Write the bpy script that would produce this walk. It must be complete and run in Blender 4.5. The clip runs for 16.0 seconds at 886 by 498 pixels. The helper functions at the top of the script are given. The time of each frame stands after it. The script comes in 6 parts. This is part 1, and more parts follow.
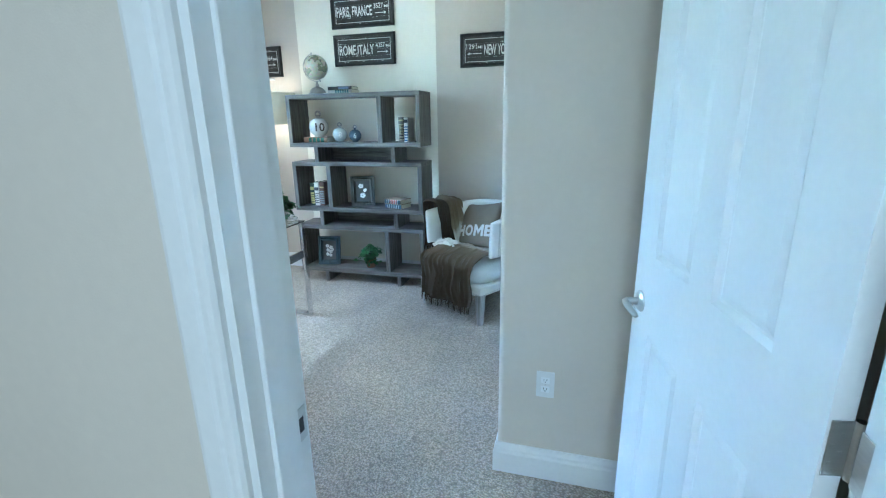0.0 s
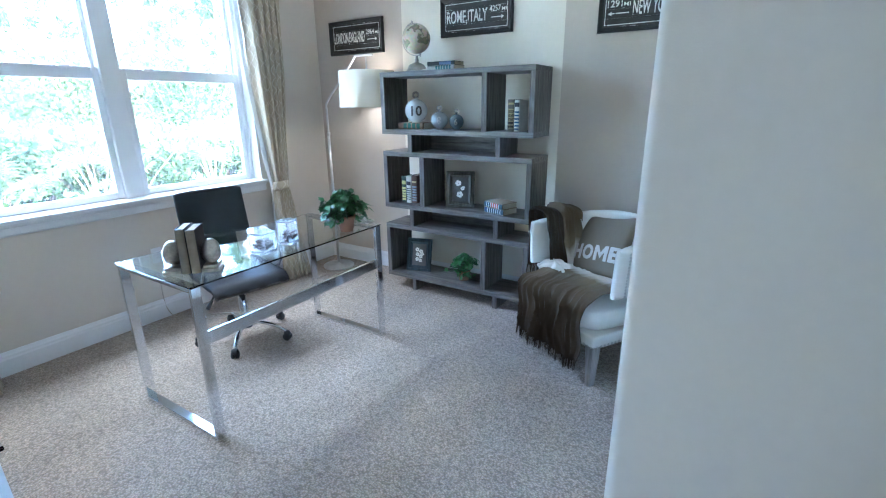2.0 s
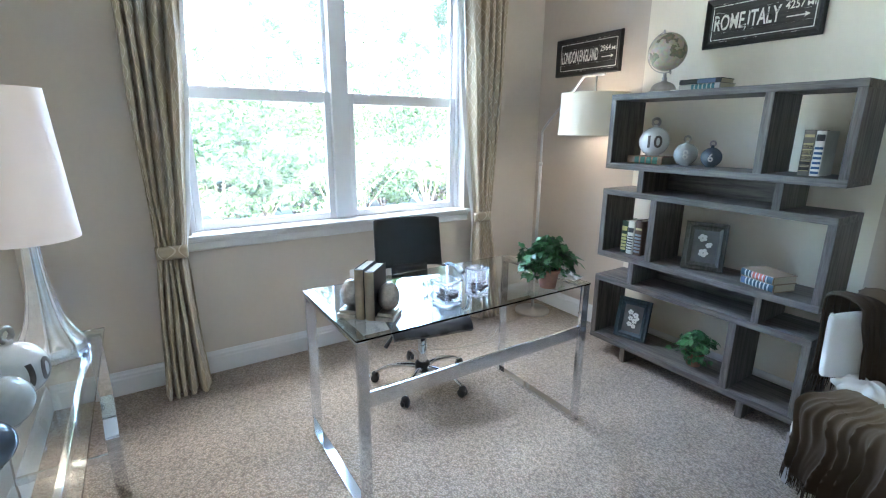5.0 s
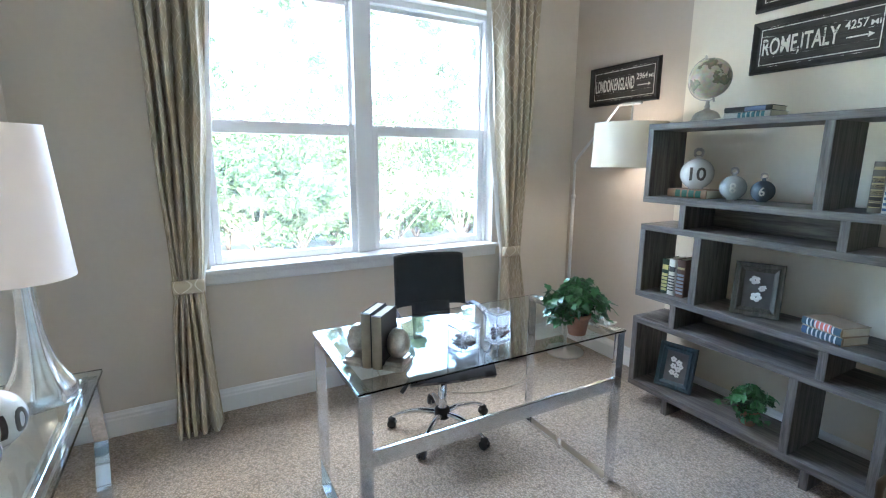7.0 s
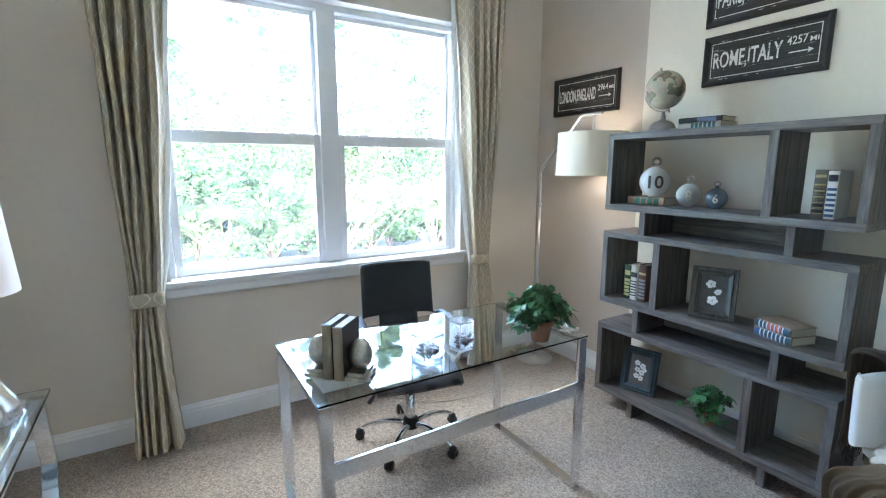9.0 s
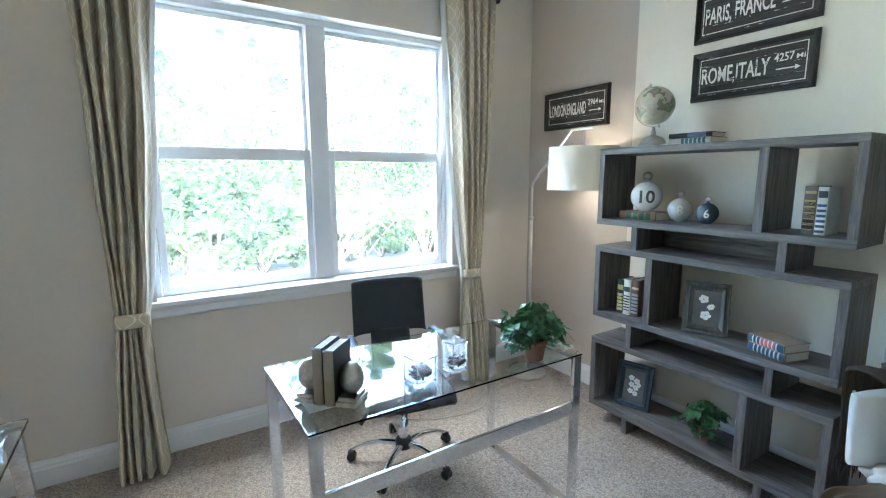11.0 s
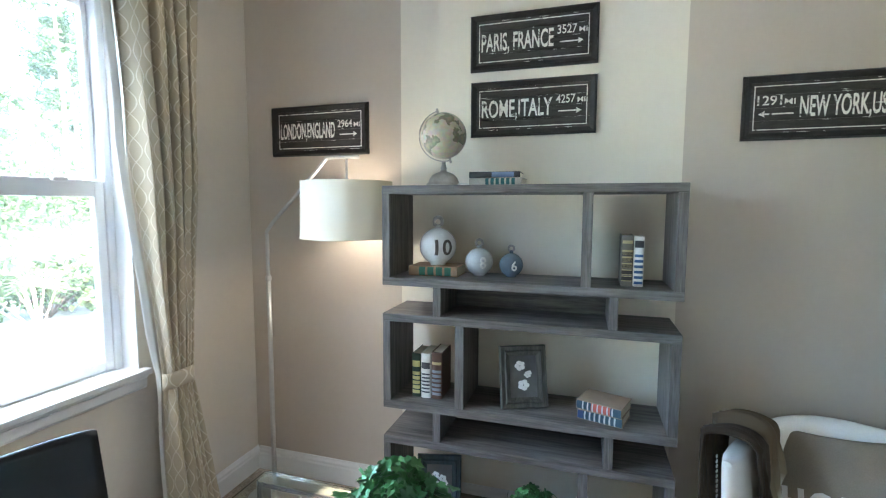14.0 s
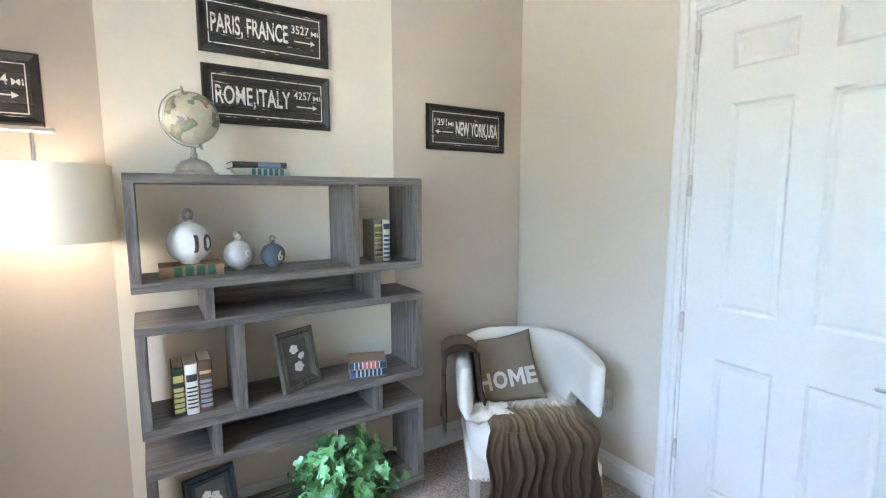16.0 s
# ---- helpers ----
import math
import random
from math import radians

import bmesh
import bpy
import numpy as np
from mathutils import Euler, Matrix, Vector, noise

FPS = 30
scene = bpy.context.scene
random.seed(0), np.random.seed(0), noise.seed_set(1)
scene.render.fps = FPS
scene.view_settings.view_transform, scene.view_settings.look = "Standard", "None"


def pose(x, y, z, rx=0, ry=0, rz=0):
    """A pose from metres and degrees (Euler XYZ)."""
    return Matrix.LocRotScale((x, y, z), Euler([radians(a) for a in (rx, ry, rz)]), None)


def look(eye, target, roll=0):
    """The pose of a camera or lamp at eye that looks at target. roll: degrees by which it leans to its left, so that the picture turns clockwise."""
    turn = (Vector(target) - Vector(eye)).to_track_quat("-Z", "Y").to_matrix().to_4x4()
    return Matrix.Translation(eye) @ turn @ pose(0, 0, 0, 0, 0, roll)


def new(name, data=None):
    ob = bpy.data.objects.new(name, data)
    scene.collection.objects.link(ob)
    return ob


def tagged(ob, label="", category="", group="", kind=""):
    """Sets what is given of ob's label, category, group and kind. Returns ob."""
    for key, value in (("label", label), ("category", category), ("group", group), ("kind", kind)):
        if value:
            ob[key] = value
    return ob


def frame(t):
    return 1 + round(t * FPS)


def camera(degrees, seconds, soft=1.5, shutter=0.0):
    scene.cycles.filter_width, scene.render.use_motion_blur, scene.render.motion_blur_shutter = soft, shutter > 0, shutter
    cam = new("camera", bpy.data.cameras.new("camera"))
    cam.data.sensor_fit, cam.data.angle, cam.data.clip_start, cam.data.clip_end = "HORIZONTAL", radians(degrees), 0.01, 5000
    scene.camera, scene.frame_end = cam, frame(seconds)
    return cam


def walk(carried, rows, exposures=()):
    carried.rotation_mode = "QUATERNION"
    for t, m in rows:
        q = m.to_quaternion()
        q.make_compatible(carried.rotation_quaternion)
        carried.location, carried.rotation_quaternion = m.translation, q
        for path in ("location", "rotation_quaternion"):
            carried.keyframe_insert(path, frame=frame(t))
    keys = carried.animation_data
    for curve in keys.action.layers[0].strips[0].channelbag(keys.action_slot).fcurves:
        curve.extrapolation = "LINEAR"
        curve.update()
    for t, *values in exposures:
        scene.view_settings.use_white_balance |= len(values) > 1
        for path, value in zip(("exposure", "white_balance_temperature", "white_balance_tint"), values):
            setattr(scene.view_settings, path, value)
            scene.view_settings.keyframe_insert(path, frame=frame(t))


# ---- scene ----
cam = camera(87.2, 16.0, soft=1.1, shutter=0.1)
PATH = [
    (0, (-0.016, 0.133, 1.497), (-0.553, 1.982, 0.954), -1.1),
    (0.5, (-0.021, 0.352, 1.505), (-0.469, 2.227, 0.972), -1.1),
    (1, (-0.035, 0.572, 1.507), (-0.882, 2.307, 0.984), -0.9),
    (1.5, (-0.076, 0.785, 1.497), (-1.069, 2.42, 0.912), -0.7),
    (2, (-0.143, 0.974, 1.484), (-1.16, 2.59, 0.889), -0.6),
    (2.5, (-0.205, 1.143, 1.495), (-1.572, 2.5, 0.959), -0.4),
    (3, (-0.254, 1.237, 1.486), (-1.714, 2.502, 0.968), -0.1),
    (3.5, (-0.293, 1.233, 1.491), (-1.866, 2.37, 1.006), 0.3),
    (6, (-0.659, 1.477, 1.502), (-2.317, 2.491, 1.027), 0.2),
    (6.5, (-0.649, 1.504, 1.52), (-2.377, 2.446, 1.166), 0.2),
    (7, (-0.647, 1.516, 1.513), (-2.374, 2.45, 1.133), 0.2),
    (7.5, (-0.646, 1.539, 1.505), (-2.372, 2.465, 1.099), 0.1),
    (8, (-0.644, 1.548, 1.503), (-2.363, 2.485, 1.091), 0.1),
    (8.5, (-0.631, 1.55, 1.522), (-2.344, 2.523, 1.176), 0.1),
    (9, (-0.613, 1.559, 1.519), (-2.295, 2.586, 1.173), -0.0),
    (11.5, (-0.669, 1.582, 1.56), (-2.335, 2.645, 1.256), -0.2),
    (12, (-0.756, 1.617, 1.533), (-2.407, 2.7, 1.215), 0.0),
    (12.5, (-0.917, 1.655, 1.591), (-2.306, 3.052, 1.244), 0.1),
    (13, (-1.128, 1.722, 1.596), (-2.212, 3.381, 1.327), 0.1),
    (13.5, (-1.38, 1.879, 1.62), (-2.309, 3.643, 1.466), 0.2),
    (14, (-1.65, 1.968, 1.621), (-2.237, 3.871, 1.441), 0.2),
    (14.5, (-1.898, 2.06, 1.64), (-1.995, 4.046, 1.422), 0.3),
    (15, (-2.095, 2.167, 1.622), (-1.796, 4.141, 1.509), -0.0),
    (15.25, (-2.205, 2.205, 1.632), (-1.665, 4.111, 1.518), 0.0),
    (15.5, (-2.316, 2.06, 1.642), (-1.534, 3.897, 1.526), 0.0),
    (16, (-2.473, 1.848, 1.634), (-1.402, 3.521, 1.402), -0.1),
]
walk(cam, [(t, look(eye, target, roll)) for t, eye, target, roll in PATH],
     [(0, 4.66, 4950, -3), (1.5, 4.50, 4980, 5), (3.5, 4.40, 5500, 9), (7, 4.28, 5750, 9), (9, 4.28, 5700, 8), (12, 4.27, 5650, 6), (14, 4.27, 5950, 9), (14.5, 4.30, 6150, 11), (15, 4.5, 6350, 13), (16, 4.66, 6450, 15)])

# ---- world, sun, exposure ----
world = bpy.data.worlds.new("world")
scene.world = world
world.use_nodes = True
_wn = world.node_tree.nodes
_sky = _wn.new("ShaderNodeTexSky")
_sky.sky_type = "NISHITA"
_sky.sun_disc = False
_sky.sun_elevation = radians(52)
_sky.sun_rotation = radians(115)
_sky.air_density, _sky.dust_density, _sky.ozone_density = 1.0, 1.5, 1.0
world.node_tree.links.new(_sky.outputs["Color"], _wn["Background"].inputs["Color"])
_wn["Background"].inputs["Strength"].default_value = 0.52
_sd = bpy.data.lights.new("sun", "SUN")
_sd.energy, _sd.angle, _sd.color = 4.2, radians(0.5), (1.0, 0.95, 0.88)
_sun = new("sun", _sd)
_az, _el = radians(115), radians(52)
_sun.matrix_world = look((20 * math.sin(_az) * math.cos(_el), 20 * math.cos(_az) * math.cos(_el), 20 * math.sin(_el)), (0, 0, 0))


def area(name, at, target, w, h, watts, color):
    ld = bpy.data.lights.new(name, "AREA")
    ld.shape, ld.size, ld.size_y, ld.energy, ld.color = "RECTANGLE", w, h, watts, color
    ob = new(name, ld)
    ob.matrix_world = look(at, target)
    return ob


# added area lamp, out of view above the window, topping up the sky's light
area("window_sky_fill", (-4.75, 2.52, 3.75), (-3.0, 2.52, 1.3), 3.0, 1.5, 24, (0.96, 0.97, 0.98))
# added fill light at the hall's unseen end, where the wall has no opening
area("hall_fill", (0.0, -1.60, 1.35), (0.0, 0.5, 1.35), 1.6, 2.1, 1.4, (0.86, 0.95, 1.0))


# ---- helpers for shapes ----
def box(bm, x0, x1, y0, y1, z0, z1, bevel=0.0, seg=2):
    m = Matrix.Translation(((x0 + x1) / 2, (y0 + y1) / 2, (z0 + z1) / 2)) @ Matrix.Diagonal((abs(x1 - x0), abs(y1 - y0), abs(z1 - z0), 1))
    vs = bmesh.ops.create_cube(bm, size=1.0, matrix=m)["verts"]
    if bevel > 0:
        es = list({e for v in vs for e in v.link_edges})
        bmesh.ops.bevel(bm, geom=es, offset=bevel, segments=seg, profile=0.6, affect="EDGES", clamp_overlap=True)
    return bm


def B(x0, x1, y0, y1, z0, z1, bevel=0.0, seg=2):
    return box(bmesh.new(), x0, x1, y0, y1, z0, z1, bevel, seg)


def lathe(bm, profile, seg=32, at=(0, 0, 0), squash=1.0):
    rings = []
    for r, z in profile:
        if r < 1e-5:
            rings.append([bm.verts.new((at[0], at[1], at[2] + z))])
        else:
            rings.append([bm.verts.new((at[0] + r * math.cos(2 * math.pi * k / seg), at[1] + squash * r * math.sin(2 * math.pi * k / seg), at[2] + z)) for k in range(seg)])
    for a, b in zip(rings, rings[1:]):
        for k in range(seg):
            k2 = (k + 1) % seg
            if len(a) == 1 and len(b) == 1:
                continue
            if len(a) == 1:
                bm.faces.new((a[0], b[k2], b[k]))
            elif len(b) == 1:
                bm.faces.new((a[k], a[k2], b[0]))
            else:
                bm.faces.new((a[k], a[k2], b[k2], b[k]))
    return bm


def tube(bm, pts, r, seg=10, flat=1.0, closed=False):
    pts = [Vector(p) for p in pts]
    n = len(pts)
    rings, up = [], Vector((0, 0, 1))
    for i, p in enumerate(pts):
        if closed:
            d = pts[(i + 1) % n] - pts[i - 1]
        else:
            d = pts[min(i + 1, n - 1)] - pts[max(i - 1, 0)]
        d.normalize()
        side = d.cross(up)
        if side.length < 0.05:
            side = d.cross(Vector((0, 1, 0)))
        side.normalize()
        u2 = side.cross(d)
        rr = r[i] if isinstance(r, (list, tuple)) else r
        rings.append([bm.verts.new(p + side * rr * math.cos(2 * math.pi * k / seg) + u2 * rr * flat * math.sin(2 * math.pi * k / seg)) for k in range(seg)])
    for i in range(n if closed else n - 1):
        a, b = rings[i], rings[(i + 1) % n]
        for k in range(seg):
            bm.faces.new((a[k], a[(k + 1) % seg], b[(k + 1) % seg], b[k]))
    if not closed:
        bm.faces.new(rings[0][::-1])
        bm.faces.new(rings[-1])
    return bm


def smooth_path(pts, steps=8):
    """Catmull-Rom through the points."""
    p = [Vector(q) for q in pts]
    p = [p[0] * 2 - p[1]] + p + [p[-1] * 2 - p[-2]]
    out = []
    for i in range(1, len(p) - 2):
        for k in range(steps):
            t = k / steps
            out.append(0.5 * (2 * p[i] + (p[i + 1] - p[i - 1]) * t + (2 * p[i - 1] - 5 * p[i] + 4 * p[i + 1] - p[i + 2]) * t * t + (3 * p[i] - p[i - 1] - 3 * p[i + 1] + p[i + 2]) * t ** 3))
    out.append(p[-2])
    return out


def prism(bm, poly, axis, a, b):
    """Extrude a polygon. axis z: poly (x, y); axis y: poly (x, z); axis x: poly (y, z)."""
    def at(p, c):
        return {"z": (p[0], p[1], c), "y": (p[0], c, p[1]), "x": (c, p[0], p[1])}[axis]
    lo = [bm.verts.new(at(p, a)) for p in poly]
    hi = [bm.verts.new(at(p, b)) for p in poly]
    n = len(poly)
    bm.faces.new(lo)
    bm.faces.new(hi)
    for i in range(n):
        bm.faces.new((lo[i], lo[(i + 1) % n], hi[(i + 1) % n], hi[i]))
    bmesh.ops.recalc_face_normals(bm, faces=bm.faces[:])
    return bm


def grid(bm, f, nu, nv, wrap=False, uv=None):
    """A sheet f(u, v), u and v from 0 to 1."""
    vs = [[bm.verts.new(f(i / nu, j / nv)) for i in range(nu + (0 if wrap else 1))] for j in range(nv + 1)]
    lay = bm.loops.layers.uv.verify() if uv else None
    for j in range(nv):
        for i in range(nu):
            i2 = (i + 1) % nu if wrap else i + 1
            fc = bm.faces.new((vs[j][i], vs[j][i2], vs[j + 1][i2], vs[j + 1][i]))
            if lay:
                for lp, (uu, vv) in zip(fc.loops, ((i, j), (i + 1, j), (i + 1, j + 1), (i, j + 1))):
                    lp[lay].uv = uv(uu / nu, vv / nv)
    return bm


def solid(bm, t):
    """Give a sheet a thickness."""
    bmesh.ops.recalc_face_normals(bm, faces=bm.faces[:])
    bm.normal_update()
    lay = bm.loops.layers.uv.active
    faces, rim = bm.faces[:], [e for e in bm.edges if len(e.link_faces) == 1]
    twin = {v: bm.verts.new(v.co - v.normal * t) for v in bm.verts[:]}
    for f in faces:
        g = bm.faces.new([twin[v] for v in reversed(f.verts)])
        if lay:
            for a, b in zip(reversed(f.loops[:]), g.loops):
                b[lay].uv = a[lay].uv
    for e in rim:
        lp = e.link_loops[0]
        a, b = lp.vert, lp.link_loop_next.vert
        g = bm.faces.new((b, a, twin[a], twin[b]))
        if lay:
            for c in g.loops:
                c[lay].uv = lp[lay].uv
    return bm


def part(name, bm, material, parent=None, label="", smooth=True, angle=40):
    me = bpy.data.meshes.new(name)
    if smooth:
        for f in bm.faces:
            f.smooth = True
        for e in bm.edges:
            if len(e.link_faces) == 2:
                a, b = (f.calc_area() for f in e.link_faces)
                fold = e.calc_face_angle(0)
                if fold > radians(angle) or (fold > radians(12) and max(a, b) > 12 * min(a, b)):
                    e.smooth = False
    bm.to_mesh(me)
    bm.free()
    me.materials.append(material)
    ob = new(name, me)
    if parent is not None:
        ob.parent = parent
    if label:
        ob["label"] = label
    return ob


def thing(name, at, label, category, turn=0.0, group=""):
    ob = new(name)
    ob.empty_display_size = 0.1
    ob.matrix_world = pose(at[0], at[1], at[2], 0, 0, turn)
    return tagged(ob, label, category, group)


def structure(name, bm, material, label, category, smooth=False):
    return tagged(part(name, bm, material, None, "", smooth), label, category, kind="structure")


def lettering(name, body, x0, x1, z0, z1, y, material, parent, depth=0.002, bold=0.012, face=-1, fine=0.0):
    """Raised letters in the x-z plane at y, filling the given rectangle."""
    cu = bpy.data.curves.new(name, "FONT")
    cu.body, cu.size, cu.offset, cu.extrude, cu.resolution_u = body, 1.0, bold, 0.01, 3
    tmp = bpy.data.objects.new(name, cu)
    scene.collection.objects.link(tmp)
    me = bpy.data.meshes.new_from_object(tmp.evaluated_get(bpy.context.evaluated_depsgraph_get()))
    bpy.data.objects.remove(tmp)
    co = np.array([v.co for v in me.vertices])
    lo, hi = co.min(0), co.max(0)
    for v in me.vertices:
        u = (v.co.x - lo[0]) / (hi[0] - lo[0])
        w = (v.co.y - lo[1]) / (hi[1] - lo[1])
        d = (v.co.z - lo[2]) / max(hi[2] - lo[2], 1e-6)
        v.co = (x0 + u * (x1 - x0), y + face * depth * d, z0 + w * (z1 - z0))
    if fine:
        bm = bmesh.new()
        bm.from_mesh(me)
        bmesh.ops.triangulate(bm, faces=bm.faces[:])
        for _ in range(6):
            long = [e for e in bm.edges if e.calc_length() > fine]
            if not long:
                break
            bmesh.ops.subdivide_edges(bm, edges=long, cuts=1)
            bmesh.ops.triangulate(bm, faces=[f for f in bm.faces if len(f.verts) > 3])
        bm.to_mesh(me)
        bm.free()
    me.materials.clear()
    me.materials.append(material)
    ob = new(name, me)
    ob.parent = parent
    return ob


# ---- materials ----
def mat(name, color, rough=0.5, metal=0.0, var=0.0, var_scale=6.0, var2=0.0, var2_scale=60.0, bump=0.0, bump_scale=200.0, bump_dist=0.002, stretch=(1, 1, 1), spec=None, rough_var=0.0, detail=4.0):
    m = bpy.data.materials.new(name)
    m.use_nodes = True
    nt = m.node_tree
    N, L = nt.nodes, nt.links
    b = N["Principled BSDF"]
    b.inputs["Roughness"].default_value, b.inputs["Metallic"].default_value = rough, metal
    b.inputs["Base Color"].default_value = (*color, 1)
    if spec is not None:
        b.inputs["Specular IOR Level"].default_value = spec
    tc = N.new("ShaderNodeTexCoord")
    mp = N.new("ShaderNodeMapping")
    mp.inputs["Scale"].default_value = stretch
    L.new(tc.outputs["Object"], mp.inputs["Vector"])

    def noise_node(scale, det=4.0):
        n = N.new("ShaderNodeTexNoise")
        n.inputs["Scale"].default_value, n.inputs["Detail"].default_value = scale, det
        L.new(mp.outputs["Vector"], n.inputs["Vector"])
        return n.outputs["Fac"]
    col = None
    for amount, scale in ((var, var_scale), (var2, var2_scale)):
        if amount > 0:
            mr = N.new("ShaderNodeMapRange")
            mr.inputs["From Min"].default_value, mr.inputs["From Max"].default_value = 0.3, 0.7
            mr.inputs["To Min"].default_value, mr.inputs["To Max"].default_value = 1 - amount, 1 + amount
            L.new(noise_node(scale, detail), mr.inputs["Value"])
            if col is None:
                col = mr.outputs["Result"]
            else:
                mu = N.new("ShaderNodeMath")
                mu.operation = "MULTIPLY"
                L.new(col, mu.inputs[0])
                L.new(mr.outputs["Result"], mu.inputs[1])
                col = mu.outputs[0]
    if col is not None:
        vm = N.new("ShaderNodeVectorMath")
        vm.operation = "SCALE"
        vm.inputs[0].default_value = color
        L.new(col, vm.inputs["Scale"])
        L.new(vm.outputs["Vector"], b.inputs["Base Color"])
    if rough_var > 0:
        mr = N.new("ShaderNodeMapRange")
        mr.inputs["To Min"].default_value, mr.inputs["To Max"].default_value = max(0.02, rough - rough_var), rough + rough_var
        L.new(noise_node(9.0), mr.inputs["Value"])
        L.new(mr.outputs["Result"], b.inputs["Roughness"])
    if bump > 0:
        bp = N.new("ShaderNodeBump")
        bp.inputs["Strength"].default_value, bp.inputs["Distance"].default_value = bump, bump_dist
        L.new(noise_node(bump_scale, 3.0), bp.inputs["Height"])
        L.new(bp.outputs["Normal"], b.inputs["Normal"])
    return m


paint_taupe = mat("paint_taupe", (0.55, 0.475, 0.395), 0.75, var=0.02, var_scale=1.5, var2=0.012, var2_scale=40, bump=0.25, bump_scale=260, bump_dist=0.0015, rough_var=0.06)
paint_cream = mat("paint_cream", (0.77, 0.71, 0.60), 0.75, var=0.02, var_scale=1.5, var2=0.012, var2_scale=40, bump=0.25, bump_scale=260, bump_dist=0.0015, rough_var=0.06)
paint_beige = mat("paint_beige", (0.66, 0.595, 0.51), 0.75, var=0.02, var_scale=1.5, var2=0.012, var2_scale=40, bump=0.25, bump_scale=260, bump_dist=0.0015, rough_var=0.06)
ceiling_white = mat("ceiling_white", (0.84, 0.83, 0.80), 0.85, var=0.02, bump=0.5, bump_scale=120, bump_dist=0.003)
trim_white = mat("trim_white", (0.78, 0.78, 0.77), 0.38, var=0.02, var_scale=3, var2=0.015, bump=0.08, bump_scale=90, bump_dist=0.001, rough_var=0.08)
vinyl_white = mat("vinyl_white", (0.87, 0.88, 0.89), 0.35, var=0.015, var_scale=4, rough_var=0.08)
chrome = mat("chrome", (0.78, 0.80, 0.83), 0.07, 1.0, var=0.02, var_scale=12, rough_var=0.03)
brushed_steel = mat("brushed_steel", (0.62, 0.61, 0.59), 0.28, 1.0, var=0.05, var_scale=20, stretch=(1, 1, 8), bump=0.05, bump_scale=300, bump_dist=0.0005)
silver_leaf = mat("silver_leaf", (0.80, 0.80, 0.80), 0.24, 1.0, var=0.07, var_scale=25, var2=0.04, var2_scale=120, bump=0.12, bump_scale=70, bump_dist=0.002)
antique_silver = mat("antique_silver", (0.50, 0.455, 0.39), 0.33, 1.0, var=0.25, var_scale=30, var2=0.12, var2_scale=140, bump=0.45, bump_scale=90, bump_dist=0.003)
pewter = mat("pewter", (0.42, 0.40, 0.37), 0.35, 1.0, var=0.15, var_scale=30, bump=0.1, bump_scale=100)
black_leather = mat("black_leather", (0.018, 0.018, 0.02), 0.42, var=0.15, var_scale=15, bump=0.25, bump_scale=420, bump_dist=0.001, rough_var=0.08)
black_plastic = mat("black_plastic", (0.015, 0.015, 0.016), 0.4, var=0.1, var_scale=20)
ground_sand = mat("ground_sand", (0.50, 0.46, 0.38), 0.95, var=0.22, var_scale=0.6, var2=0.2, var2_scale=9, bump=0.6, bump_scale=12, bump_dist=0.05)


def glass_mat(name, color, rough=0.0, ior=1.45):
    m = bpy.data.materials.new(name)
    m.use_nodes = True
    b = m.node_tree.nodes["Principled BSDF"]
    b.inputs["Base Color"].default_value = (*color, 1)
    b.inputs["Roughness"].default_value, b.inputs["IOR"].default_value = rough, ior
    b.inputs["Transmission Weight"].default_value = 1.0
    return m




def pane_mat():
    m = bpy.data.materials.new("window_glass")
    m.use_nodes = True
    N, L = m.node_tree.nodes, m.node_tree.links
    tr, gl, mx, fr = N.new("ShaderNodeBsdfTransparent"), N.new("ShaderNodeBsdfGlossy"), N.new("ShaderNodeMixShader"), N.new("ShaderNodeFresnel")
    tr.inputs["Color"].default_value = (0.95, 0.98, 0.97, 1)
    gl.inputs["Roughness"].default_value = 0.0
    fr.inputs["IOR"].default_value = 1.35
    L.new(fr.outputs["Fac"], mx.inputs["Fac"])
    L.new(tr.outputs["BSDF"], mx.inputs[1])
    L.new(gl.outputs["BSDF"], mx.inputs[2])
    # small translucent share put into the glass to imitate veiling glare over the view
    glare, glare_mix = N.new("ShaderNodeBsdfTranslucent"), N.new("ShaderNodeMixShader")
    glare.inputs["Color"].default_value = (0.93, 0.96, 0.95, 1)
    glare_mix.inputs["Fac"].default_value = 0.010
    L.new(mx.outputs["Shader"], glare_mix.inputs[1])
    L.new(glare.outputs["BSDF"], glare_mix.inputs[2])
    L.new(glare_mix.outputs["Shader"], N["Material Output"].inputs["Surface"])
    return m


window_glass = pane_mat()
desk_glass = glass_mat("desk_glass", (0.93, 0.985, 0.97), 0.0, 1.5)
acrylic = glass_mat("acrylic", (0.98, 0.99, 1.0), 0.0, 1.3)
_an, _al = acrylic.node_tree.nodes, acrylic.node_tree.links
_haze, _ax = _an.new("ShaderNodeBsdfTranslucent"), _an.new("ShaderNodeMixShader")
_haze.inputs["Color"].default_value = (0.95, 0.97, 1.0, 1)
_ax.inputs["Fac"].default_value = 0.10
_al.new(_an["Principled BSDF"].outputs["BSDF"], _ax.inputs[1])
_al.new(_haze.outputs["BSDF"], _ax.inputs[2])
_al.new(_ax.outputs["Shader"], _an["Material Output"].inputs["Surface"])


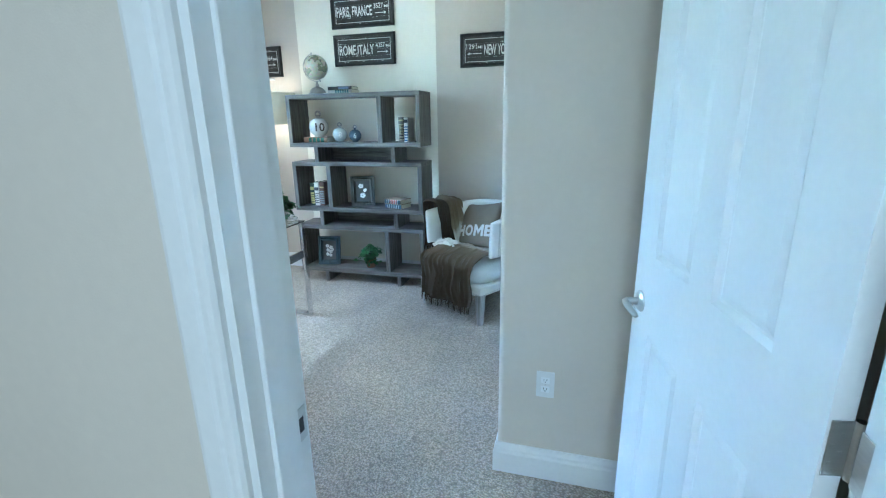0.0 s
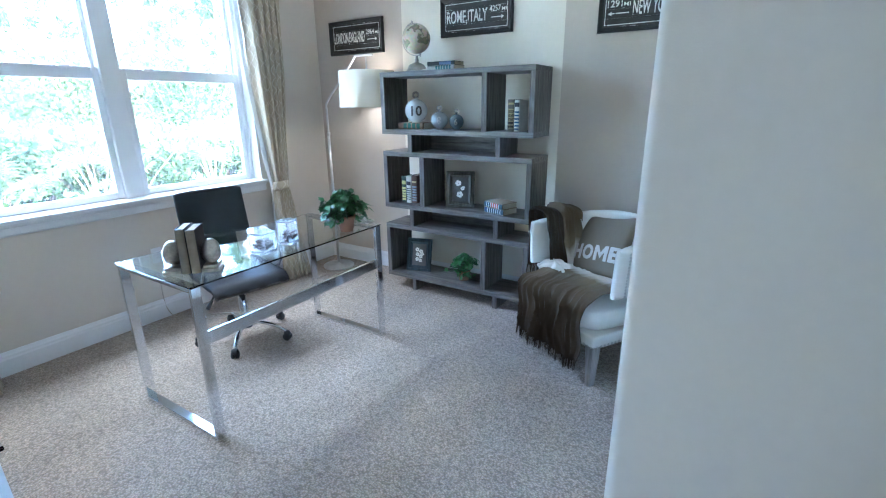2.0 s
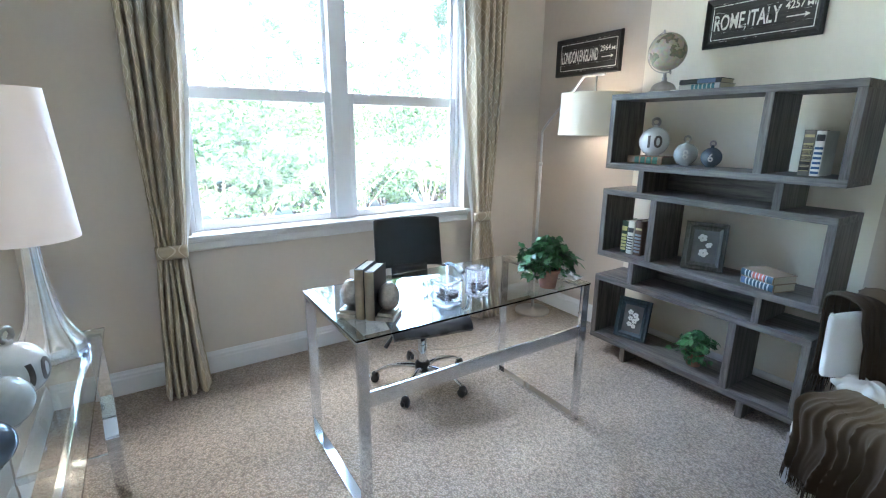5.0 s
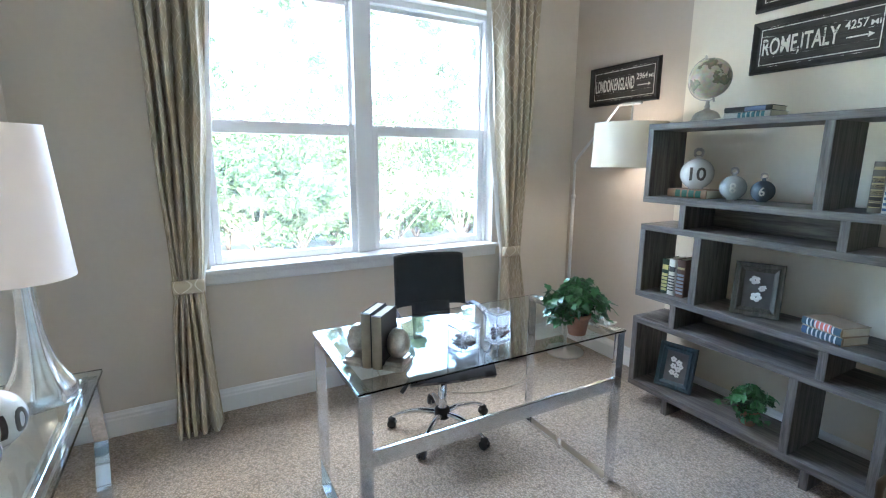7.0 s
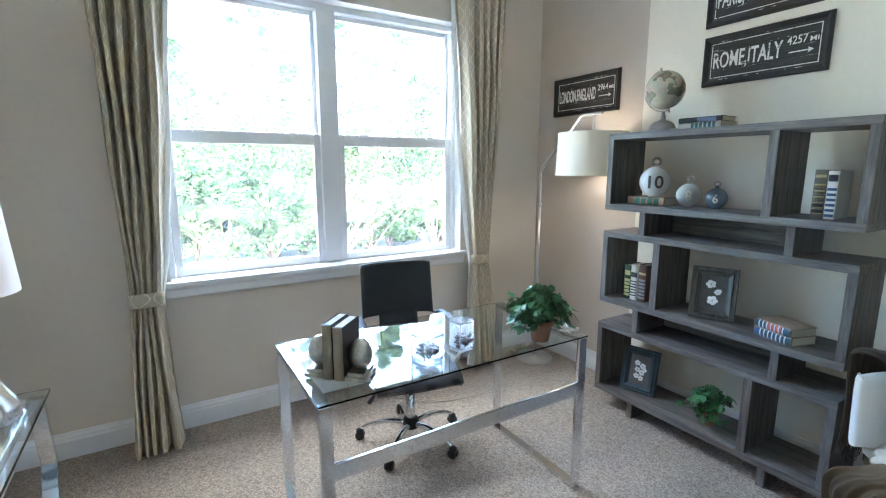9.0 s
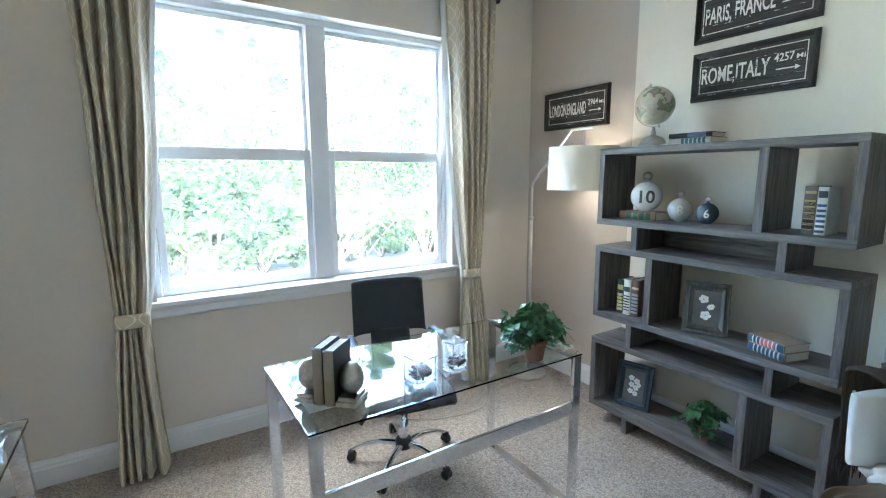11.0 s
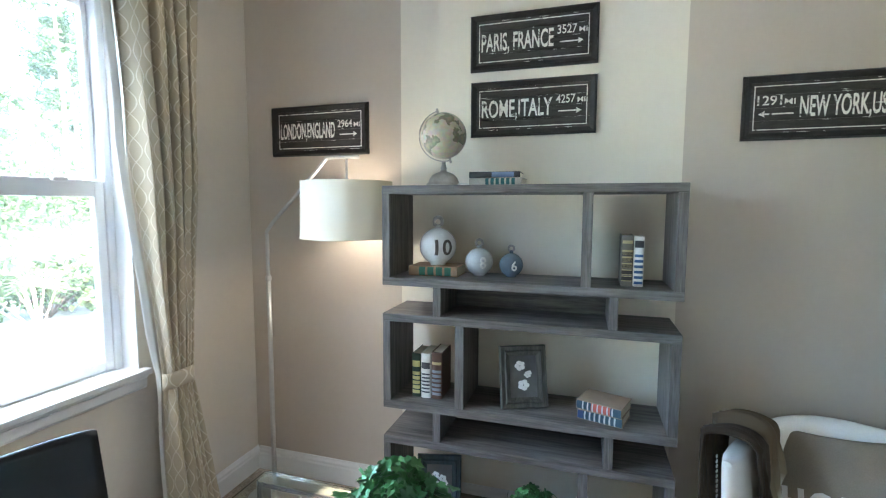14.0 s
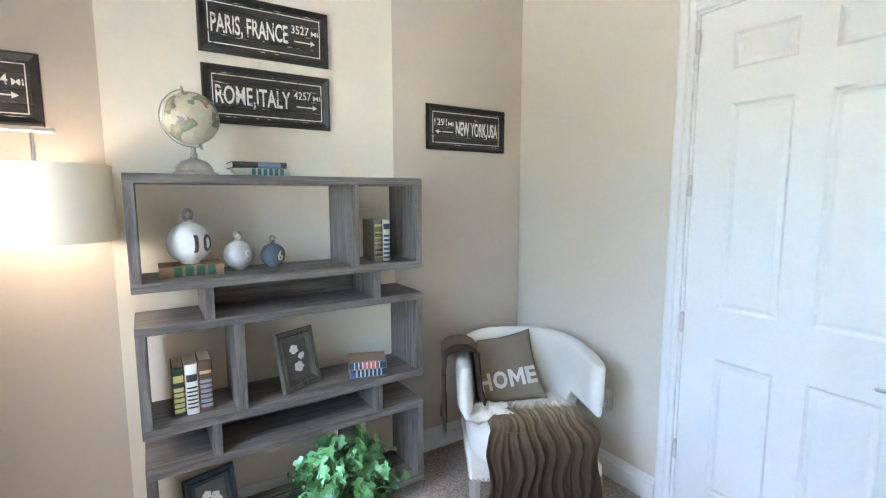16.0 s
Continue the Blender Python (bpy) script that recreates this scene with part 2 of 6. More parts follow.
def carpet_mat():
    m = mat("carpet", (0.46, 0.40, 0.335), 0.97, spec=0.1)
    nt = m.node_tree
    N, L = nt.nodes, nt.links
    b = N["Principled BSDF"]
    tc = N.new("ShaderNodeTexCoord")

    def noise_at(scale, det, rot=0.0, sc=(1, 1, 1)):
        mp = N.new("ShaderNodeMapping")
        mp.inputs["Scale"].default_value = sc
        mp.inputs["Rotation"].default_value = (0, 0, rot)
        L.new(tc.outputs["Object"], mp.inputs["Vector"])
        n = N.new("ShaderNodeTexNoise")
        n.inputs["Scale"].default_value, n.inputs["Detail"].default_value = scale, det
        L.new(mp.outputs["Vector"], n.inputs["Vector"])
        return n.outputs["Fac"]

    def ramp(src, lo, hi, a, c):
        r = N.new("ShaderNodeMapRange")
        r.inputs["From Min"].default_value, r.inputs["From Max"].default_value = lo, hi
        r.inputs["To Min"].default_value, r.inputs["To Max"].default_value = a, c
        L.new(src, r.inputs["Value"])
        return r.outputs["Result"]

    def mul(a, c):
        x = N.new("ShaderNodeMath")
        x.operation = "MULTIPLY"
        L.new(a, x.inputs[0])
        L.new(c, x.inputs[1])
        return x.outputs[0]
    vor = N.new("ShaderNodeTexVoronoi")
    vor.inputs["Scale"].default_value = 105.0
    wob = N.new("ShaderNodeMapping")
    wob.inputs["Scale"].default_value = (1.0, 1.25, 1.0)
    L.new(tc.outputs["Object"], wob.inputs["Vector"])
    L.new(wob.outputs["Vector"], vor.inputs["Vector"])
    tuft = ramp(vor.outputs["Distance"], 0.05, 0.70, 1.20, 0.58)
    clump = ramp(noise_at(42, 3), 0.3, 0.7, 0.80, 1.20)
    marks = ramp(noise_at(1.6, 1.5, 0.6, (1.0, 0.38, 1)), 0.40, 0.60, 0.86, 1.12)
    traffic = ramp(noise_at(6.0, 3), 0.3, 0.7, 0.94, 1.05)
    fac = mul(mul(tuft, clump), mul(marks, traffic))
    vm = N.new("ShaderNodeVectorMath")
    vm.operation = "SCALE"
    vm.inputs[0].default_value = (0.50, 0.405, 0.312)
    L.new(fac, vm.inputs["Scale"])
    L.new(vm.outputs["Vector"], b.inputs["Base Color"])
    bp = N.new("ShaderNodeBump")
    bp.inputs["Strength"].default_value, bp.inputs["Distance"].default_value = 0.9, 0.012
    hh = N.new("ShaderNodeMath")
    hh.operation = "MULTIPLY"
    L.new(tuft, hh.inputs[0])
    L.new(clump, hh.inputs[1])
    L.new(hh.outputs[0], bp.inputs["Height"])
    L.new(bp.outputs["Normal"], b.inputs["Normal"])
    b.inputs["Sheen Weight"].default_value = 0.25
    b.inputs["Sheen Roughness"].default_value = 0.6
    return m


carpet = carpet_mat()


def wood_mat(name, dark, light, along=0, scale=1.0):
    """Weathered grey wood, grain along x (0), y (1) or z (2)."""
    m = mat(name, light, 0.5)
    nt = m.node_tree
    N, L = nt.nodes, nt.links
    b = N["Principled BSDF"]
    tc = N.new("ShaderNodeTexCoord")
    mp = N.new("ShaderNodeMapping")
    sc = [16.0 * scale] * 3
    sc[along] = 1.1 * scale
    mp.inputs["Scale"].default_value = sc
    L.new(tc.outputs["Object"], mp.inputs["Vector"])
    n1 = N.new("ShaderNodeTexNoise")
    n1.inputs["Scale"].default_value, n1.inputs["Detail"].default_value, n1.inputs["Distortion"].default_value = 3.0, 6.0, 0.6
    L.new(mp.outputs["Vector"], n1.inputs["Vector"])
    n2 = N.new("ShaderNodeTexNoise")
    n2.inputs["Scale"].default_value, n2.inputs["Detail"].default_value = 18.0, 3.0
    L.new(mp.outputs["Vector"], n2.inputs["Vector"])
    mx = N.new("ShaderNodeMath")
    mx.operation = "MULTIPLY_ADD"
    mx.inputs[1].default_value = 0.45
    L.new(n2.outputs["Fac"], mx.inputs[0])
    L.new(n1.outputs["Fac"], mx.inputs[2])
    cr = N.new("ShaderNodeValToRGB")
    cr.color_ramp.elements[0].position, cr.color_ramp.elements[1].position = 0.5, 0.92
    cr.color_ramp.elements[0].color, cr.color_ramp.elements[1].color = (*dark, 1), (*light, 1)
    L.new(mx.outputs[0], cr.inputs["Fac"])
    L.new(cr.outputs["Color"], b.inputs["Base Color"])
    bp = N.new("ShaderNodeBump")
    bp.inputs["Strength"].default_value, bp.inputs["Distance"].default_value = 0.25, 0.0015
    L.new(mx.outputs[0], bp.inputs["Height"])
    L.new(bp.outputs["Normal"], b.inputs["Normal"])
    return m


grey_wood_x = wood_mat("grey_wood_x", (0.056, 0.050, 0.045), (0.190, 0.170, 0.150), 0)
grey_wood_z = wood_mat("grey_wood_z", (0.056, 0.050, 0.045), (0.190, 0.170, 0.150), 2)

# ---- the room ----
WEST, EAST, SOUTH, NORTH, TOP = -3.565, -0.285, 0.800, 4.285, 2.97
CLOSET, HALL, VEST = 1.845, 0.655, 0.50
T, TW = 0.12, 0.195

structure("floor", B(-3.77, 1.75, -1.75, 4.41, -0.10, 0.0), carpet, "beige cut-pile carpet with vacuum marks", "carpet floor")
structure("ceiling", B(-3.77, 1.75, -1.75, 4.41, TOP, TOP + 0.12), ceiling_white, "flat white textured ceiling", "ceiling")

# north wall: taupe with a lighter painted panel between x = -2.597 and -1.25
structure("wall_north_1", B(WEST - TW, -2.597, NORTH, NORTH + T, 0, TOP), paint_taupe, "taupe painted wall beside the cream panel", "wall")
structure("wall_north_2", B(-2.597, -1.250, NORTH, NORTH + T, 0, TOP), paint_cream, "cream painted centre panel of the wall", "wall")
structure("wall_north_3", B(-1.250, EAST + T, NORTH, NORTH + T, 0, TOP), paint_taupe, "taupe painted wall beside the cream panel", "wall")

# west wall with the window opening
WY0, WY1, WZ0, WZ1 = 1.575, 3.521, 0.867, 2.527
bm = bmesh.new()
box(bm, WEST - TW, WEST, HALL, WY0, 0, TOP)
box(bm, WEST - TW, WEST, WY1, NORTH, 0, TOP)
box(bm, WEST - TW, WEST, WY0, WY1, 0, WZ0)
box(bm, WEST - TW, WEST, WY0, WY1, WZ1, TOP)
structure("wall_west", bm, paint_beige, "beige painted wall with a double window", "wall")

# south wall with the entrance
DX0, DX1, DZ = -0.503, 0.392, 2.46
bm = bmesh.new()
box(bm, WEST, DX0, HALL, SOUTH, 0, TOP)
box(bm, DX1, 1.75, HALL, SOUTH, 0, TOP)
box(bm, DX0, DX1, HALL, SOUTH, DZ, TOP)
structure("wall_south", bm, paint_beige, "beige painted wall with the entrance doorway", "wall")

# east wall with the closet door, and the closet's rounded corner
CY0, CY1 = 2.160, 3.100
r = 0.025
arc = [(EAST + r - r * math.cos(a), CLOSET + r - r * math.sin(a)) for a in [math.pi / 2 * k / 6 for k in range(7)]]
bm = bmesh.new()
prism(bm, arc + [(VEST + T, CLOSET), (VEST + T, CLOSET + T), (EAST + T, CLOSET + T), (EAST + T, CY0), (EAST, CY0)], "z", 0, TOP)
box(bm, EAST, EAST + T, CY1, NORTH, 0, TOP)
box(bm, EAST, EAST + T, CY0, CY1, DZ, TOP)
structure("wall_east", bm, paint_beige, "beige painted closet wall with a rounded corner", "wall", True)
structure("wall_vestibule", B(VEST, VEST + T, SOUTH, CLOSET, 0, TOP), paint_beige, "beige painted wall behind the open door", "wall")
structure("wall_closet_back", B(0.6, 0.7, CLOSET + T, NORTH + T, 0, TOP), paint_beige, "plain wall closing the closet", "wall")

# hall behind the camera
structure("wall_hall_west", B(-1.72, -1.60, -1.75, HALL, 0, TOP), paint_beige, "plain beige hall wall", "wall")
structure("wall_hall_east", B(1.60, 1.72, -1.75, HALL, 0, TOP), paint_beige, "plain beige hall wall", "wall")
structure("wall_hall_south", B(-1.60, 1.60, -1.75, -1.63, 0, TOP), paint_beige, "plain beige hall wall", "wall")

BASE = [(0, 0), (0.016, 0), (0.016, 0.096), (0.012, 0.105), (0.012, 0.118), (0.008, 0.127), (0.005, 0.142), (0, 0.142)]


def baseboard(name, x0, y0, x1, y1):
    """Runs from one point to the other with its face to the right of the way."""
    d = Vector((x1 - x0, y1 - y0, 0))
    ln = d.length
    bm = prism(bmesh.new(), [(-p, z) for p, z in BASE], "x", 0, ln)
    ob = structure(name, bm, trim_white, "white moulded baseboard along the wall", "baseboard")
    ob.matrix_world = pose(x0, y0, 0, 0, 0, math.degrees(math.atan2(d.y, d.x)))
    return ob


baseboard("baseboard", WEST, SOUTH + 0.016, WEST, NORTH)
baseboard("baseboard", WEST + 0.016, NORTH, EAST - 0.016, NORTH)
baseboard("baseboard", EAST, NORTH, EAST, CY1 + 0.085)
baseboard("baseboard", EAST, CY0 - 0.085, EAST, CLOSET - 0.016)
baseboard("baseboard", EAST - 0.0, CLOSET, VEST, CLOSET)
baseboard("baseboard", VEST, CLOSET - 0.016, VEST, SOUTH)
baseboard("baseboard", DX0 - 0.085, SOUTH, WEST, SOUTH)


# ---- doors ----
def casing_profile(w=0.083):
    return [(0, 0), (0, 0.010), (0.012, 0.016), (w * 0.55, 0.018), (w * 0.62, 0.013), (w * 0.8, 0.018), (w - 0.006, 0.018), (w, 0.012), (w, 0)]


def casing(name, plane, axis, side, a, b, top, w=0.083):
    """Flat-moulded casing round an opening. plane: the wall's face; axis: the wall's normal; side: +1 or -1 the way it faces."""
    obs = []
    for edge, out in ((a, -1), (b, 1)):
        if axis == "x":
            poly = [(plane + side * t, edge + out * (w - p)) for p, t in casing_profile(w)]
        else:
            poly = [(edge + out * (w - p), plane + side * t) for p, t in casing_profile(w)]
        obs.append(structure(name, prism(bmesh.new(), poly, "z", 0, top + w), trim_white, "white moulded door casing", "door casing"))
    if axis == "x":
        poly = [(plane + side * t, top + w - p) for p, t in casing_profile(w)]
        obs.append(structure(name, prism(bmesh.new(), poly, "y", a + 0.001, b - 0.001), trim_white, "white moulded door casing", "door casing"))
    else:
        poly = [(plane + side * t, top + w - p) for p, t in casing_profile(w)]
        obs.append(structure(name, prism(bmesh.new(), poly, "x", a + 0.001, b - 0.001), trim_white, "white moulded door casing", "door casing"))
    return obs


def panel_door(name, w, h, label, kind=""):
    """Six-panel door, hinged at x = 0, running along +x, faces at y = 0 and y = 0.035."""
    th = 0.035
    door = thing(name, (0, 0, 0), label, "door")
    xs = [0.0, 0.155 * w / 0.91, 0.395 * w / 0.91, w - 0.395 * w / 0.91, w - 0.155 * w / 0.91, w]
    zs = [0.0, 0.20, 0.865, 1.10, 2.02, 2.165, h - 0.12, h]
    bm = bmesh.new()
    for x0, x1 in ((xs[0], xs[1]), (xs[2], xs[3]), (xs[4], xs[5])):
        box(bm, x0, x1, 0, th, 0, h)
    for x0, x1 in ((xs[1], xs[2]), (xs[3], xs[4])):
        for z0, z1 in ((zs[0], zs[1]), (zs[2], zs[3]), (zs[4], zs[5]), (zs[6], zs[7])):
            box(bm, x0, x1, 0.0, th, z0, z1)
    part("door_frame", bm, trim_white, door, smooth=False)
    for x0, x1 in ((xs[1], xs[2]), (xs[3], xs[4])):
        for z0, z1 in ((zs[1], zs[2]), (zs[3], zs[4]), (zs[5], zs[6])):
            bm = bmesh.new()
            e, k = 0.012, 0.034
            for yo, yi, yf in ((0.001, 0.010, 0.004), (th - 0.001, th - 0.010, th - 0.004)):
                rings = []
                for ins, yy in ((0.0, yo), (e, yi), (e + 0.006, yi), (k, yf)):
                    rings.append([bm.verts.new(c) for c in ((x0 + ins, yy, z0 + ins), (x1 - ins, yy, z0 + ins), (x1 - ins, yy, z1 - ins), (x0 + ins, yy, z1 - ins))])
                for p, q in zip(rings, rings[1:]):
                    for i in range(4):
                        bm.faces.new((p[i], p[(i + 1) % 4], q[(i + 1) % 4], q[i]))
                bm.faces.new(rings[-1])
            bmesh.ops.recalc_face_normals(bm, faces=bm.faces[:])
            part("panel", bm, trim_white, door, smooth=False)
    for side in (-1, 1):
        y = 0.0 if side < 0 else th
        bm = bmesh.new()
        lathe(bm, [(0.0, 0.0), (0.033, 0.0), (0.033, 0.004), (0.026, 0.010), (0.012, 0.012), (0.011, 0.045), (0.0, 0.046)], 24)
        bmesh.ops.rotate(bm, verts=bm.verts[:], cent=(0, 0, 0), matrix=Matrix.Rotation(radians(90 if side < 0 else -90), 3, "X"))
        bmesh.ops.translate(bm, verts=bm.verts[:], vec=(w - 0.065, y, 0.940))
        pts = smooth_path([(w - 0.065, y + side * 0.045, 0.940), (w - 0.085, y + side * 0.050, 0.941), (w - 0.13, y + side * 0.052, 0.942), (w - 0.175, y + side * 0.048, 0.937)], 5)
        tube(bm, pts, [0.011] * (len(pts) - 4) + [0.010, 0.0095, 0.009, 0.007], 10, 0.75)
        part("handle", bm, brushed_steel, door, "satin nickel lever handle")
    return door


# closet door, shut, flush with the east wall
casing("trim_closet_door", EAST, "x", -1, CY0, CY1, DZ)
bm = bmesh.new()
box(bm, EAST - 0.001, EAST + T, CY0, CY0 + 0.014, 0, DZ)
box(bm, EAST - 0.001, EAST + T, CY1 - 0.014, CY1, 0, DZ)
box(bm, EAST - 0.001, EAST + T, CY0 + 0.014, CY1 - 0.014, DZ - 0.014, DZ)
structure("jamb_closet_door", bm, trim_white, "white door jamb", "door jamb")
closet_door = panel_door("door_1", 0.906, 2.435, "closed white six-panel closet door with lever handle")
closet_door.matrix_world = pose(EAST + 0.002, CY1 - 0.016, 0.008, 0, 0, -90) @ Matrix.Identity(4)
for z in (0.351, 1.006, 1.665, 2.317):
    part("hinge", lathe(bmesh.new(), [(0, -0.052), (0.006, -0.050), (0.0095, -0.046), (0.0095, 0.046), (0.006, 0.050), (0, 0.052)], 14, (-0.004, -0.009, z)), brushed_steel, closet_door, "satin nickel hinge")

# entrance door, standing open into the vestibule
casing("trim_entrance", SOUTH, "y", 1, DX0, DX1, DZ)
casing("trim_entrance", HALL, "y", -1, DX0, DX1, DZ)
bm = bmesh.new()
box(bm, DX0, DX0 + 0.016, HALL - 0.001, SOUTH + 0.001, 0, DZ)
box(bm, DX1 - 0.016, DX1, HALL - 0.001, SOUTH + 0.001, 0, DZ)
box(bm, DX0 + 0.016, DX1 - 0.016, HALL - 0.001, SOUTH + 0.001, DZ - 0.016, DZ)
box(bm, DX0 + 0.016, DX0 + 0.027, HALL + 0.035, SOUTH - 0.04, 0, DZ - 0.016, 0.002, 1)
box(bm, DX1 - 0.027, DX1 - 0.016, HALL + 0.035, SOUTH - 0.04, 0, DZ - 0.016, 0.002, 1)
jamb = structure("jamb_entrance", bm, trim_white, "white door jamb with stop", "door jamb")
bm = bmesh.new()
box(bm, DX0 + 0.016, DX0 + 0.018, SOUTH - 0.038, SOUTH - 0.006, 0.915, 0.985, 0.0008, 1)
sp = part("strike_plate", bm, brushed_steel, jamb, "satin nickel strike plate")
bm = B(DX0 + 0.0175, DX0 + 0.0188, SOUTH - 0.030, SOUTH - 0.016, 0.935, 0.965)
part("latch_hole", bm, black_plastic, jamb, "dark latch hole")
entrance_door = panel_door("door_2", 0.830, 2.435, "white six-panel entrance door standing open into the room")
entrance_door.matrix_world = pose(DX1 - 0.016, SOUTH + 0.026, 0.008, 0, 0, 180 - 78.8) @ Matrix.Identity(4)
for z in (0.351, 1.006, 1.665, 2.317):
    z += 0.020
    bm = lathe(bmesh.new(), [(0, -0.048), (0.0075, -0.048), (0.0075, 0.048), (0, 0.048)], 14, (-0.006, -0.006, z))
    box(bm, -0.0022, -0.0002, -0.004, 0.031, z - 0.046, z + 0.046, 0.0008, 1)
    for zz in (-0.030, 0.0, 0.030):
        for yy in (0.012, 0.024):
            box(bm, -0.0030, -0.0020, yy - 0.003, yy + 0.003, z + zz + (yy - 0.018) - 0.003, z + zz + (yy - 0.018) + 0.003, 0.001, 1)
    part("hinge", bm, brushed_steel, entrance_door, "satin nickel hinge")
    bm = B(DX1 - 0.0185, DX1 - 0.0162, SOUTH - 0.036, SOUTH + 0.002, z + 0.008 - 0.046, z + 0.008 + 0.046, 0.0008, 1)
    part("hinge_leaf", bm, brushed_steel, jamb, "satin nickel hinge leaf")


# ---- window ----
window = tagged(new("window_1"), "white vinyl double single-hung window with sill", "window", kind="structure")
bm = bmesh.new()
fx0, fx1 = -3.742, -3.657
box(bm, fx0, fx1, WY0, WY0 + 0.035, WZ0, WZ1, 0.004, 1)
box(bm, fx0, fx1, WY1 - 0.035, WY1, WZ0, WZ1, 0.004, 1)
box(bm, fx0, fx1, WY0 + 0.035, WY1 - 0.035, WZ1 - 0.045, WZ1, 0.004, 1)
box(bm, fx0, fx1, WY0 + 0.035, WY1 - 0.035, WZ0, WZ0 + 0.022, 0.004, 1)
box(bm, fx0, fx1 + 0.012, 2.490, 2.610, WZ0 + 0.022, WZ1 - 0.045, 0.004, 1)
part("window_frame", bm, vinyl_white, window)
MID = 1.698
for y0, y1 in ((WY0 + 0.037, 2.488), (2.612, WY1 - 0.037)):
    for low in (True, False):
        z0, z1 = (WZ0 + 0.024, MID + 0.032) if low else (MID - 0.002, WZ1 - 0.047)
        x0, x1 = (-3.702, -3.665) if low else (-3.739, -3.705)
        s = 0.040 if low else 0.024
        rail = 0.044 if low else 0.028
        bm = bmesh.new()
        box(bm, x0, x1, y0, y0 + s, z0, z1, 0.004, 1)
        box(bm, x0, x1, y1 - s, y1, z0, z1, 0.004, 1)
        box(bm, x0 + 0.001, x1 - 0.001, y0 + s, y1 - s, z0, z0 + rail, 0.003, 1)
        box(bm, x0 + 0.001, x1 - 0.001, y0 + s, y1 - s, z1 - (0.072 if low else 0.028), z1, 0.003, 1)
        if low:
            box(bm, x1 - 0.004, x1 + 0.012, y0 + 0.15, y0 + 0.21, z1 - 0.012, z1 + 0.006, 0.003, 1)
            box(bm, x1 - 0.004, x1 + 0.012, y1 - 0.21, y1 - 0.15, z1 - 0.012, z1 + 0.006, 0.003, 1)
        sash = part("sash", bm, vinyl_white, window)
        gx = (x0 + x1) / 2
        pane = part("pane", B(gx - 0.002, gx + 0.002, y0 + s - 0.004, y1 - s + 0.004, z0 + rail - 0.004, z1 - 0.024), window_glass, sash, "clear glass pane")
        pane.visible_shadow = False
# painted returns round the opening
bm = bmesh.new()
box(bm, fx1 - 0.001, WEST + 0.001, WY0, WY0 + 0.006, WZ0, WZ1)
box(bm, fx1 - 0.001, WEST + 0.001, WY1 - 0.006, WY1, WZ0, WZ1)
box(bm, fx1 - 0.001, WEST + 0.001, WY0 + 0.006, WY1 - 0.006, WZ1 - 0.006, WZ1)
part("window_return", bm, trim_white, window)
bm = bmesh.new()
box(bm, fx1 - 0.02, WEST + 0.045, WY0 - 0.033, WY1 + 0.030, WZ0 - 0.006, WZ0 + 0.020, 0.006, 3)
part("window_sill", bm, trim_white, window)
bm = bmesh.new()
prism(bm, [(WEST, WZ0 - 0.006), (WEST + 0.028, WZ0 - 0.006), (WEST + 0.024, WZ0 - 0.018), (WEST + 0.016, WZ0 - 0.026), (WEST + 0.014, WZ0 - 0.064), (WEST + 0.008, WZ0 - 0.074), (WEST, WZ0 - 0.074)], "y", WY0 - 0.026, WY1 + 0.023)
part("window_apron", bm, trim_white, window, smooth=False)


# ---- bookcase ----
def bookcase():
    bx0, bx1, by0, by1 = -2.535, -1.287, 3.898, 4.200
    t = 0.036
    case = thing("bookcase", (bx0, by0, 0), "weathered grey wooden bookcase of three staggered boxes", "bookcase")
    W, D = bx1 - bx0, by1 - by0
    boxes = ((1.265, 1.715, -1.667), (0.688, 1.135, -2.190), (0.100, 0.553, -1.655))

    def put(name, x0, x1, z0, z1, material, y0=0.0, y1=D):
        part(name, B(x0, x1, y0, y1, z0, z1, 0.0015, 1), material, case)
    for z0, z1, dx in boxes:
        put("shelf_board", 0, W, z1 - t, z1, grey_wood_x)
        put("shelf_board", 0, W, z0, z0 + t, grey_wood_x)
        put("side_panel", 0.0, t, z0 + t, z1 - t, grey_wood_z, 0.001)
        put("side_panel", W - t, W, z0 + t, z1 - t, grey_wood_z, 0.001)
        put("divider", dx - bx0, dx - bx0 + t + 0.004, z0 + t, z1 - t, grey_wood_z, 0.001)
    for z0, z1 in ((1.135, 1.265), (0.553, 0.688)):
        for xa in (-2.293, -1.557):
            put("spacer", xa - bx0, xa - bx0 + t, z0, z1, grey_wood_z, 0.002)
        put("back_panel", -2.293 - bx0 + t, -1.557 - bx0, z0, z1, grey_wood_x, D - 0.03, D - 0.012)
    for xa in (-2.293, -1.557):
        put("foot", xa - bx0, xa - bx0 + t, 0, 0.100, grey_wood_z, 0.012)
    return case


bookcase()


